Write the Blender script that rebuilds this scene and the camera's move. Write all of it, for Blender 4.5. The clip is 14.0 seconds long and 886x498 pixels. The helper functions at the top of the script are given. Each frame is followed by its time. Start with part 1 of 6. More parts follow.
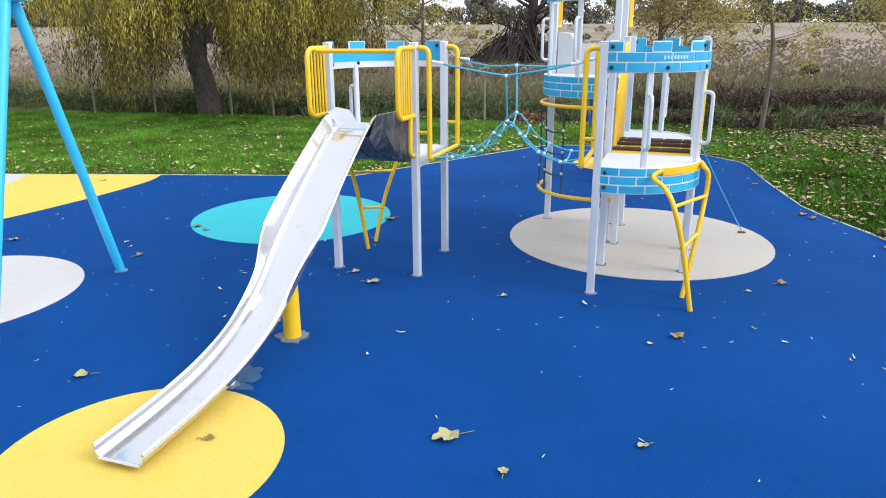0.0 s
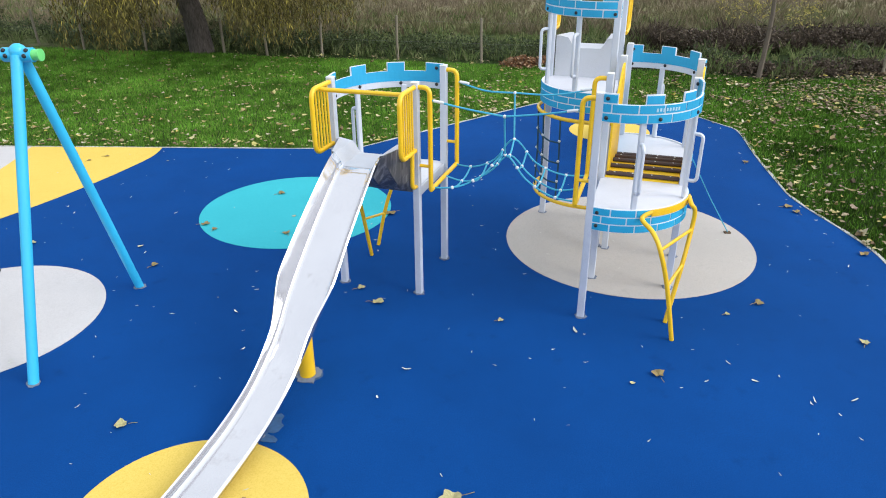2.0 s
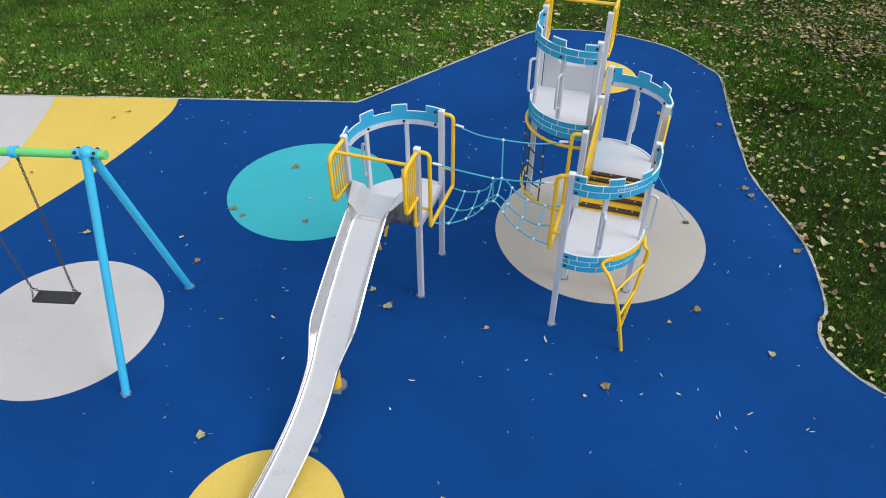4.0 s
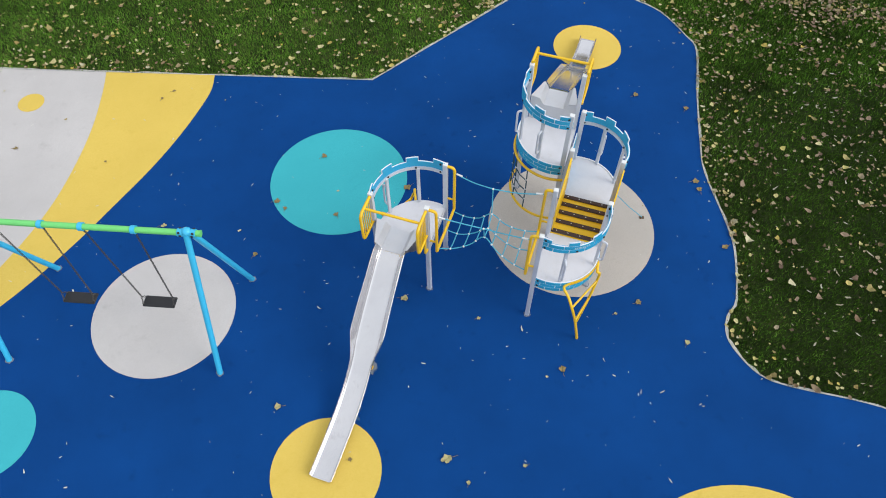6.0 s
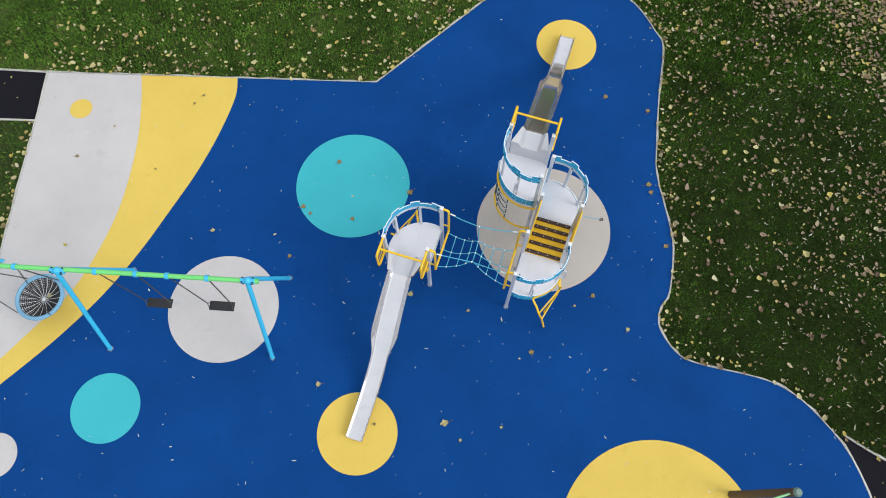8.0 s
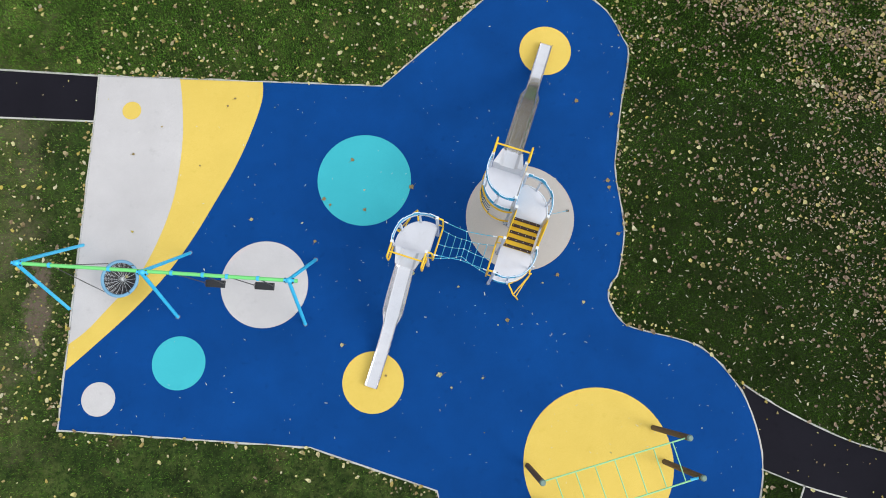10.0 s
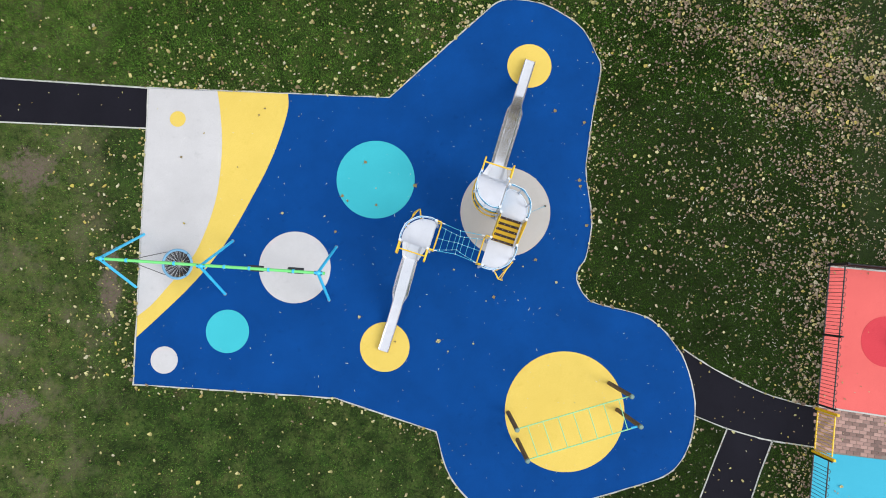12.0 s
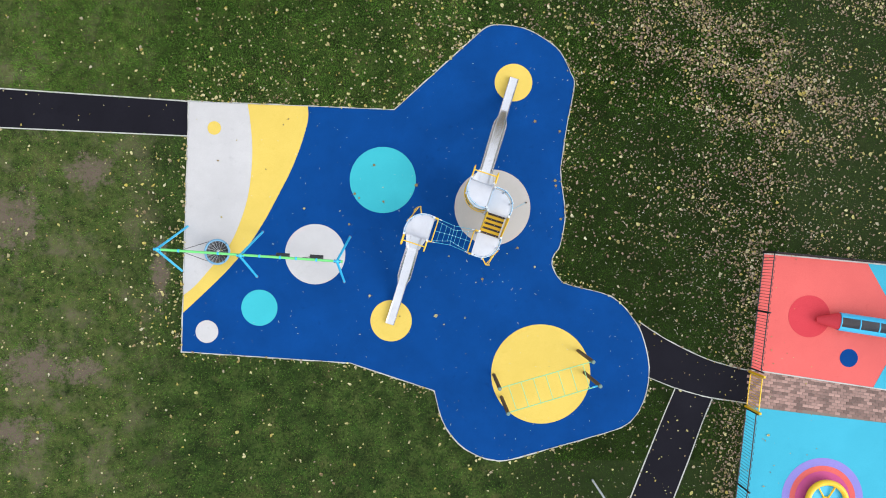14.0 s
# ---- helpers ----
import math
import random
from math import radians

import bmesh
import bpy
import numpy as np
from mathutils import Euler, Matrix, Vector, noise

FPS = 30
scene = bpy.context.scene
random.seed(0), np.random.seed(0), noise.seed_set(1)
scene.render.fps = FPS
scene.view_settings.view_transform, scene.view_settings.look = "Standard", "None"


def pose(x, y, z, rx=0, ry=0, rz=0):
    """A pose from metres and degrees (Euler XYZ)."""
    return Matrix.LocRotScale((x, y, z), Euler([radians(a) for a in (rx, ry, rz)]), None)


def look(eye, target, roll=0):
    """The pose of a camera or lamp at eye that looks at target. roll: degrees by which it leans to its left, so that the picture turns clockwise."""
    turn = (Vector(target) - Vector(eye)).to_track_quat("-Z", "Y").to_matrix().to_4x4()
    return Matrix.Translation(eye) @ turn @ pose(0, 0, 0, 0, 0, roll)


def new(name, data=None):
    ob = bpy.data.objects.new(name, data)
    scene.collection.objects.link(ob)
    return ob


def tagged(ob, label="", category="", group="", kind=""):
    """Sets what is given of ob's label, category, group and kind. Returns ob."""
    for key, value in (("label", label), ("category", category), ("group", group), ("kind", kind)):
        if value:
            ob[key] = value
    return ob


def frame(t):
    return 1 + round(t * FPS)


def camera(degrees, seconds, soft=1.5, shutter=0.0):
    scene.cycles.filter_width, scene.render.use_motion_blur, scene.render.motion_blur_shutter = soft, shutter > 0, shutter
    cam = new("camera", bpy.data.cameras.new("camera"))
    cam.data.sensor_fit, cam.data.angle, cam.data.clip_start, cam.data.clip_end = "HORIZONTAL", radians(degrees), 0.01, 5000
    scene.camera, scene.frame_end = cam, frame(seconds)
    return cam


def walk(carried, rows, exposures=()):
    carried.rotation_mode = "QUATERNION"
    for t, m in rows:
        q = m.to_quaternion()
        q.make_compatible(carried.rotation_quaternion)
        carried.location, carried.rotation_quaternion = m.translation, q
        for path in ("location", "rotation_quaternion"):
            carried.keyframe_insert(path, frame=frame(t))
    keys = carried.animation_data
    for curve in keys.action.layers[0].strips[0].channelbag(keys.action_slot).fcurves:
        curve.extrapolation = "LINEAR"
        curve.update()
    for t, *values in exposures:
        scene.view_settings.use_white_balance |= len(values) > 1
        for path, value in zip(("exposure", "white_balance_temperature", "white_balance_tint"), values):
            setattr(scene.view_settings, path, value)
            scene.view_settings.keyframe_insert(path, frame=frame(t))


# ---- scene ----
cam = camera(65.37, 14.0, soft=1.0)
# seconds, place, turn (degrees)
PATH = [
    (0, -0.244, -1.139, 2.048, 72.786, 0.321, 0.627),
    (0.5, -0.260, -1.150, 2.226, 71.212, 0.386, 0.642),
    (1, -0.299, -1.129, 2.470, 69.264, 0.298, 0.525),
    (1.5, -0.286, -1.098, 2.807, 67.095, 0.362, 0.375),
    (2, -0.290, -1.080, 3.200, 64.529, 0.334, 0.149),
    (2.5, -0.270, -1.093, 3.641, 61.213, 0.250, 0.032),
    (3, -0.270, -1.081, 4.187, 57.538, 0.154, -0.005),
    (5.5, -0.276, -0.929, 8.116, 37.745, 0.053, 0.412),
    (6, -0.249, -0.735, 9.006, 34.223, 0.298, 0.508),
    (6.5, -0.265, -0.406, 10.009, 30.500, 0.122, 0.399),
    (7, -0.316, -0.050, 10.961, 26.783, -0.022, 0.251),
    (7.5, -0.305, 0.337, 11.868, 23.279, 0.068, 0.045),
    (8, -0.249, 0.692, 12.738, 20.310, 0.234, -0.104),
    (10.5, -0.212, 2.640, 17.466, 7.656, -0.116, -0.115),
    (11, -0.200, 3.072, 18.377, 5.756, -0.112, -0.064),
    (11.5, -0.145, 3.458, 19.342, 4.065, 0.023, -0.040),
    (12, -0.146, 3.720, 20.263, 2.926, -0.028, -0.022),
    (12.5, -0.144, 3.966, 21.214, 1.867, -0.076, 0.015),
    (13, -0.103, 4.160, 22.155, 1.130, -0.085, 0.040),
    (13.5, -0.095, 4.320, 23.120, 0.480, -0.080, 0.062),
    (14, -0.128, 4.418, 24.120, -0.044, -0.248, -0.000),
]
# stops of exposure and white balance along the way
LIGHT = [(0, 0.82, 6200, 10), (1.0, 0.82, 6200, 10), (2.0, 0.68, 6200, 10), (3, 0.32, 6350, 10), (6.5, 0.28, 6450, 10), (10.5, 0.45, 6350, 10), (14, 0.59, 6250, 10)]
walk(cam, [(row[0], pose(*row[1:])) for row in PATH], LIGHT)

# ---------------------------------------------------------------- light
world = bpy.data.worlds.new("sky")
scene.world = world
world.use_nodes = True
wn = world.node_tree
sky = wn.nodes.new("ShaderNodeTexSky")
sky.sky_type, sky.sun_disc = "NISHITA", False
SUN_UP, SUN_TURN = radians(34), radians(112)
sky.sun_elevation, sky.sun_rotation = SUN_UP, SUN_TURN
sky.air_density, sky.dust_density, sky.ozone_density = 1.0, 2.5, 1.5
wn.nodes["Background"].inputs["Strength"].default_value = 0.14
# a bright, nearly even cloud veil over the clear sky
veil_noise = wn.nodes.new("ShaderNodeTexNoise")
veil_noise.inputs["Scale"].default_value, veil_noise.inputs["Detail"].default_value = 2.2, 4.0
veil = wn.nodes.new("ShaderNodeMapRange")
veil.inputs["From Min"].default_value, veil.inputs["From Max"].default_value = 0.3, 0.7
veil.inputs["To Min"].default_value, veil.inputs["To Max"].default_value = 0.82, 0.97
veil_mix = wn.nodes.new("ShaderNodeMix")
veil_mix.data_type = "RGBA"
veil_mix.inputs[7].default_value = (5.2, 5.4, 5.7, 1)
wn.links.new(wn.nodes.new("ShaderNodeTexCoord").outputs["Generated"], veil_noise.inputs["Vector"])
wn.links.new(veil_noise.outputs["Fac"], veil.inputs["Value"])
wn.links.new(veil.outputs[0], veil_mix.inputs["Factor"])
wn.links.new(sky.outputs[0], veil_mix.inputs[6])
# the veil is a little brighter towards the horizon than overhead
height = wn.nodes.new("ShaderNodeSeparateXYZ")
wn.links.new(wn.nodes.new("ShaderNodeTexCoord").outputs["Generated"], height.inputs[0])
lift = wn.nodes.new("ShaderNodeMapRange")
lift.inputs["From Min"].default_value, lift.inputs["From Max"].default_value = 0.0, 1.0
lift.inputs["To Min"].default_value, lift.inputs["To Max"].default_value = 1.16, 1.02
wn.links.new(height.outputs["Z"], lift.inputs["Value"])
dome = wn.nodes.new("ShaderNodeVectorMath")
dome.operation = "SCALE"
wn.links.new(veil_mix.outputs[2], dome.inputs[0])
# and brighter round the veiled sun than opposite it
toward = wn.nodes.new("ShaderNodeVectorMath")
toward.operation = "DOT_PRODUCT"
toward.inputs[1].default_value = (math.cos(SUN_UP) * math.sin(SUN_TURN), math.cos(SUN_UP) * math.cos(SUN_TURN), math.sin(SUN_UP))
wn.links.new(wn.nodes["Texture Coordinate"].outputs["Generated"], toward.inputs[0])
halo = wn.nodes.new("ShaderNodeMapRange")
halo.inputs["From Min"].default_value, halo.inputs["From Max"].default_value = -0.4, 1.0
halo.inputs["To Min"].default_value, halo.inputs["To Max"].default_value = 0.84, 1.30
wn.links.new(toward.outputs["Value"], halo.inputs["Value"])
both = wn.nodes.new("ShaderNodeMath")
both.operation = "MULTIPLY"
wn.links.new(lift.outputs[0], both.inputs[0])
wn.links.new(halo.outputs[0], both.inputs[1])
wn.links.new(both.outputs[0], dome.inputs["Scale"])
wn.links.new(dome.outputs[0], wn.nodes["Background"].inputs["Color"])

sun = new("sun", bpy.data.lights.new("sun", "SUN"))
sun.data.energy, sun.data.angle, sun.data.color = 1.25, radians(34), (1.0, 0.96, 0.9)
sun_from = Vector((math.cos(SUN_UP) * math.sin(SUN_TURN), math.cos(SUN_UP) * math.cos(SUN_TURN), math.sin(SUN_UP)))
sun.matrix_world = look(sun_from * 50, (0, 0, 0))


# ---------------------------------------------------------------- materials
def nodes_of(name):
    m = bpy.data.materials.new(name)
    m.use_nodes = True
    return m, m.node_tree, m.node_tree.nodes["Principled BSDF"]


def add(tree, kind, **values):
    n = tree.nodes.new(kind)
    for key, value in values.items():
        n.inputs[key.replace("_", " ")].default_value = value
    return n


def coords(tree):
    return tree.nodes.new("ShaderNodeTexCoord").outputs["Object"]


def mixed(tree, fac, a, b):
    n = tree.nodes.new("ShaderNodeMix")
    n.data_type = "RGBA"
    for sock, value in ((n.inputs["Factor"], fac), (n.inputs[6], a), (n.inputs[7], b)):
        if isinstance(value, bpy.types.NodeSocket):
            tree.links.new(value, sock)
        else:
            sock.default_value = value
    return n.outputs[2]


def ramp(tree, source, lo, hi):
    n = tree.nodes.new("ShaderNodeMapRange")
    n.inputs["From Min"].default_value, n.inputs["From Max"].default_value = lo, hi
    tree.links.new(source, n.inputs["Value"])
    return n.outputs["Result"]


def noise_of(tree, scale, detail=3.0, rough=0.6, at=None):
    n = add(tree, "ShaderNodeTexNoise", Scale=scale, Detail=detail, Roughness=rough)
    tree.links.new(at or coords(tree), n.inputs["Vector"])
    return n.outputs["Fac"]


def rgb(c, k=1.0):
    return (c[0] * k, c[1] * k, c[2] * k, 1.0)


def bumped(tree, bsdf, source, strength, distance=0.01):
    b = add(tree, "ShaderNodeBump", Strength=strength, Distance=distance)
    tree.links.new(source, b.inputs["Height"])
    tree.links.new(b.outputs[0], bsdf.inputs["Normal"])


def plain(name, colour, rough=0.5, metal=0.0, stain=0.12, grain=60.0, broad=3.0, bump=0.15, coat=0.0, dirt=None):
    """A surface with fine grain and broad wear: colour, lightly stained, with uneven gloss."""
    m, tree, bsdf = nodes_of(name)
    big, fine = noise_of(tree, broad, 4.0), noise_of(tree, grain, 2.0)
    c = mixed(tree, ramp(tree, big, 0.35, 0.7), rgb(colour, 1 - stain), rgb(colour, 1 + stain * 0.5))
    c = mixed(tree, ramp(tree, fine, 0.3, 0.75), c, rgb(colour, 1 + stain * 0.3))
    if dirt:
        c = mixed(tree, ramp(tree, noise_of(tree, broad * 2.3, 5.0, 0.7), 0.58, 0.8), c, rgb(dirt))
    tree.links.new(c, bsdf.inputs["Base Color"])
    r = add(tree, "ShaderNodeMapRange")
    r.inputs["To Min"].default_value, r.inputs["To Max"].default_value = rough * 0.8, min(1.0, rough * 1.25)
    tree.links.new(big, r.inputs["Value"])
    tree.links.new(r.outputs[0], bsdf.inputs["Roughness"])
    bsdf.inputs["Metallic"].default_value = metal
    bsdf.inputs["Coat Weight"].default_value = coat
    if bump:
        bumped(tree, bsdf, fine, bump, 0.002)
    return m


def rubber(name, colour, fleck, worn=0.1):
    """Poured rubber granules: two tones of crumb, faint broad scuffs."""
    m, tree, bsdf = nodes_of(name)
    at = coords(tree)
    crumb = add(tree, "ShaderNodeTexVoronoi", Scale=260.0)
    tree.links.new(at, crumb.inputs["Vector"])
    big, mid = noise_of(tree, 0.55, 5.0, 0.62, at), noise_of(tree, 4.0, 5.0, 0.65, at)
    c = mixed(tree, ramp(tree, crumb.outputs["Distance"], 0.1, 0.7), rgb(colour), rgb(fleck))
    c = mixed(tree, ramp(tree, big, 0.3, 0.72), c, mixed(tree, 0.5, rgb(colour, 1 - worn * 1.6), rgb(fleck, 1 - worn)))
    c = mixed(tree, ramp(tree, mid, 0.60, 0.92), c, rgb(colour, 1 - worn * 2.2))
    c = mixed(tree, ramp(tree, noise_of(tree, 95.0, 3.0, 0.7, at), 0.45, 0.75), c, rgb(colour, 0.88))
    c = mixed(tree, ramp(tree, noise_of(tree, 0.9, 6.0, 0.72, at), 0.62, 0.80), c, rgb(colour, 1 - worn * 1.8))
    tree.links.new(c, bsdf.inputs["Base Color"])
    bsdf.inputs["Roughness"].default_value = 0.9
    bsdf.inputs["Specular IOR Level"].default_value = 0.07
    bumped(tree, bsdf, crumb.outputs["Distance"], 0.35, 0.003)
    return m


BLUE_RUBBER = rubber("blue_rubber", (0.0034, 0.047, 0.200), (0.0048, 0.065, 0.265), 0.20)
YELLOW_RUBBER = rubber("yellow_rubber", (0.670, 0.472, 0.078), (0.75, 0.560, 0.145), 0.08)
TEAL_RUBBER = rubber("teal_rubber", (0.045, 0.40, 0.47), (0.07, 0.50, 0.55), 0.07)
WHITE_RUBBER = rubber("white_rubber", (0.51, 0.49, 0.48), (0.61, 0.59, 0.58), 0.13)
BEIGE_RUBBER = rubber("beige_rubber", (0.44, 0.41, 0.37), (0.53, 0.49, 0.45), 0.10)
CORAL_RUBBER = rubber("coral_rubber", (0.68, 0.115, 0.105), (0.74, 0.16, 0.14), 0.08)
RED_RUBBER = rubber("red_rubber", (0.56, 0.045, 0.06), (0.64, 0.07, 0.085), 0.08)
SKY_RUBBER = rubber("sky_blue_rubber", (0.05, 0.36, 0.50), (0.08, 0.45, 0.58), 0.06)
VIOLET_RUBBER = rubber("violet_rubber", (0.25, 0.21, 0.56), (0.30, 0.26, 0.62), 0.08)
MAGENTA_RUBBER = rubber("magenta_rubber", (0.55, 0.08, 0.24), (0.60, 0.12, 0.28), 0.08)
TARMAC = rubber("tarmac", (0.008, 0.0075, 0.011), (0.017, 0.016, 0.022), 0.2)
EDGE_STONE = plain("edging_concrete", (0.47, 0.46, 0.42), 0.9, stain=0.35, broad=1.3, bump=0.4, dirt=(0.20, 0.20, 0.12))
SMEAR = plain("thin_sealant", (0.032, 0.095, 0.215), 0.8, 0.0, 0.45, 40, 9.0, 0.2)
MASTIC = plain("grey_patch", (0.16, 0.19, 0.25), 0.8, stain=0.3)
STEEL = plain("brushed_steel", (0.70, 0.69, 0.70), 0.13, 0.90, 0.08, 120, 2.0, 0.0, dirt=(0.57, 0.55, 0.54))
MATT_STEEL = plain("satin_steel", (0.61, 0.62, 0.65), 0.5, 0.55, 0.08, 120, 5.0, 0.03)
ALLOY = plain("aluminium_post", (0.61, 0.64, 0.70), 0.55, 0.35, 0.12, 140, 4.0, 0.05)
DECK = plain("grey_deck_board", (0.60, 0.605, 0.64), 0.6, 0.0, 0.1, 220, 3.0, 0.3, dirt=(0.52, 0.52, 0.53))
YELLOW = plain("yellow_powder_coat", (0.80, 0.49, 0.008), 0.38, 0.0, 0.1, 90, 5.0, 0.04, 0.15)
YELLOW_BOARD = plain("yellow_board", (0.82, 0.52, 0.010), 0.5, 0.0, 0.08, 90, 4.0, 0.05)
BLUE_BOARD = plain("blue_board", (0.024, 0.35, 0.60), 0.5, 0.0, 0.08, 90, 4.0, 0.05)
WHITE_BOARD = plain("white_board", (0.74, 0.76, 0.78), 0.55, 0.0, 0.08, 90, 4.0, 0.05)
SKY_PAINT = plain("light_blue_powder_coat", (0.045, 0.46, 0.74), 0.42, 0.0, 0.08, 90, 4.0, 0.05, 0.1)
GREEN_PAINT = plain("green_powder_coat", (0.16, 0.62, 0.17), 0.42, 0.0, 0.08, 90, 4.0, 0.05, 0.1)
BLACK = plain("black_plastic", (0.012, 0.012, 0.014), 0.5, 0.0, 0.2)
CHAIN = plain("chain_steel", (0.10, 0.095, 0.09), 0.5, 0.6, 0.3)
ROPE = plain("teal_rope", (0.055, 0.37, 0.53), 0.55, 0.0, 0.25, 400, 9.0, 0.5)
DARK_ROPE = plain("dark_rope", (0.02, 0.07, 0.10), 0.8, 0.0, 0.25, 400, 9.0, 0.5)
CLIP = plain("pale_clip", (0.68, 0.70, 0.70), 0.5)
BROWN_GRIP = plain("brown_grip_batten", (0.055, 0.032, 0.028), 0.75, 0.0, 0.25, 180, 6.0, 0.5)
TIMBER = plain("dark_timber", (0.10, 0.062, 0.032), 0.8, 0.0, 0.3, 60, 3.0, 0.4)
FENCE_WOOD = plain("weathered_wood", (0.21, 0.18, 0.13), 0.9, 0.0, 0.35, 50, 3.0, 0.5)
WIRE = plain("wire", (0.25, 0.25, 0.25), 0.6, 0.5)
FENCE_METAL = plain("black_fence_metal", (0.010, 0.010, 0.012), 0.45)
DARK_TWIG = plain("dark_twigs", (0.030, 0.020, 0.016), 0.95, 0.0, 0.5, 22, 3.0, 0.6)
GREY_TWIG = plain("grey_twigs", (0.13, 0.105, 0.078), 0.95, 0.0, 0.4, 30, 3.0, 0.6)
SAND = plain("sand_bed", (0.20, 0.16, 0.13), 0.95, stain=0.3)
RIM_BLUE = plain("pale_blue_padding", (0.17, 0.36, 0.52), 0.6)
PAVER = plain("clay_paver", (0.28, 0.17, 0.14), 0.9, 0.0, 0.2, 80, 1.5, 0.5)


def per_piece(m, spread=0.3):
    """Lets each piece of a material differ a little in tone."""
    tree = m.node_tree
    bsdf = tree.nodes["Principled BSDF"]
    source = bsdf.inputs["Base Color"].links[0].from_socket
    info = tree.nodes.new("ShaderNodeObjectInfo")
    hsv = tree.nodes.new("ShaderNodeHueSaturation")
    r = add(tree, "ShaderNodeMapRange")
    r.inputs["To Min"].default_value, r.inputs["To Max"].default_value = 1 - spread, 1 + spread
    tree.links.new(info.outputs["Random"], r.inputs["Value"])
    tree.links.new(r.outputs[0], hsv.inputs["Value"])
    tree.links.new(source, hsv.inputs["Color"])
    tree.links.new(hsv.outputs[0], bsdf.inputs["Base Color"])


per_piece(PAVER, 0.5)
per_piece(BLUE_BOARD, 0.05)


def leafy(name, tones, rough=0.7, glow=0.25, patch=0.0, spread=1.0, gloss=0.25):
    """Leaves or blades: each island takes a tone of its own; light passes through a little."""
    m, tree, bsdf = nodes_of(name)
    geo = tree.nodes.new("ShaderNodeNewGeometry")
    cr = tree.nodes.new("ShaderNodeValToRGB")
    cr.color_ramp.interpolation = "LINEAR"
    el = cr.color_ramp.elements
    el[0].position, el[0].color = 0.0, rgb(tones[0])
    el[1].position, el[1].color = 1.0, rgb(tones[-1])
    for i, c in enumerate(tones[1:-1], 1):
        e = el.new(i / (len(tones) - 1))
        e.color = rgb(c)
    tree.links.new(geo.outputs["Random Per Island"], cr.inputs["Fac"])
    colour = cr.outputs[0]
    if patch:
        # whole patches run darker or paler than their neighbours
        at = coords(tree)
        hsv = tree.nodes.new("ShaderNodeHueSaturation")
        sum_ = tree.nodes.new("ShaderNodeMath")
        sum_.operation = "ADD"
        tree.links.new(noise_of(tree, 0.6 * spread, 4.0, 0.65, at), sum_.inputs[0])
        tree.links.new(noise_of(tree, 2.6 * spread, 5.0, 0.7, at), sum_.inputs[1])
        r = add(tree, "ShaderNodeMapRange")
        r.inputs["From Min"].default_value, r.inputs["From Max"].default_value = 0.75, 1.25
        r.inputs["To Min"].default_value, r.inputs["To Max"].default_value = 1 - patch, 1 + patch
        tree.links.new(sum_.outputs[0], r.inputs["Value"])
        tree.links.new(r.outputs[0], hsv.inputs["Value"])
        tree.links.new(colour, hsv.inputs["Color"])
        colour = hsv.outputs[0]
    tree.links.new(colour, bsdf.inputs["Base Color"])
    bsdf.inputs["Roughness"].default_value = rough
    bsdf.inputs["Specular IOR Level"].default_value = gloss
    if glow:
        tr = tree.nodes.new("ShaderNodeBsdfTranslucent")
        tree.links.new(colour, tr.inputs["Color"])
        ms = tree.nodes.new("ShaderNodeMixShader")
        ms.inputs[0].default_value = glow
        out = tree.nodes["Material Output"]
        tree.links.new(bsdf.outputs[0], ms.inputs[1])
        tree.links.new(tr.outputs[0], ms.inputs[2])
        tree.links.new(ms.outputs[0], out.inputs["Surface"])
    return m


GRASS = leafy("grass_blade", [(0.052, 0.15, 0.014), (0.110, 0.28, 0.026), (0.19, 0.37, 0.050), (0.080, 0.21, 0.018), (0.26, 0.34, 0.08)], patch=0.6, gloss=0.06, glow=0.35)
DARK_GRASS = leafy("dark_grass_blade", [(0.014, 0.042, 0.004), (0.040, 0.100, 0.009), (0.085, 0.165, 0.022), (0.022, 0.060, 0.005), (0.055, 0.12, 0.013)], patch=0.7, gloss=0.05, glow=0.3)
SCRUB = leafy("scrub_leaf", [(0.035, 0.055, 0.022), (0.075, 0.10, 0.04), (0.045, 0.050, 0.024), (0.10, 0.13, 0.055)])
WILLOW = leafy("willow_leaf", [(0.10, 0.10, 0.028), (0.30, 0.265, 0.055), (0.60, 0.49, 0.11), (0.18, 0.18, 0.042)], patch=0.55, spread=0.8, glow=0.4, gloss=0.05)
# for browned bunches, and for the shade painted into the lower foliage
DARK_WILLOW = leafy("brown_shaded_willow_leaf", [(0.040, 0.036, 0.018), (0.11, 0.10, 0.032), (0.22, 0.185, 0.055), (0.065, 0.055, 0.028)], patch=0.5, spread=0.8, glow=0.25, gloss=0.05)
AUTUMN = leafy("autumn_leaf", [(0.36, 0.31, 0.08), (0.48, 0.40, 0.13), (0.25, 0.25, 0.08)], glow=0.4)
FAR_LEAF = leafy("far_leaf", [(0.070, 0.070, 0.055), (0.11, 0.10, 0.075), (0.14, 0.12, 0.085), (0.075, 0.082, 0.06)], glow=0)
LITTER = leafy("fallen_leaf_mix", [(0.38, 0.34, 0.10), (0.52, 0.48, 0.25), (0.20, 0.14, 0.08), (0.44, 0.36, 0.07), (0.50, 0.47, 0.31), (0.16, 0.11, 0.065), (0.30, 0.25, 0.10), (0.42, 0.39, 0.16)], 0.8, 0.0)
BROWN_LITTER = leafy("rotting_leaf_mix", [(0.19, 0.135, 0.09), (0.29, 0.22, 0.15), (0.11, 0.075, 0.048), (0.38, 0.32, 0.20), (0.24, 0.17, 0.12), (0.085, 0.058, 0.038), (0.34, 0.29, 0.10), (0.16, 0.10, 0.066)], 0.8, 0.0)
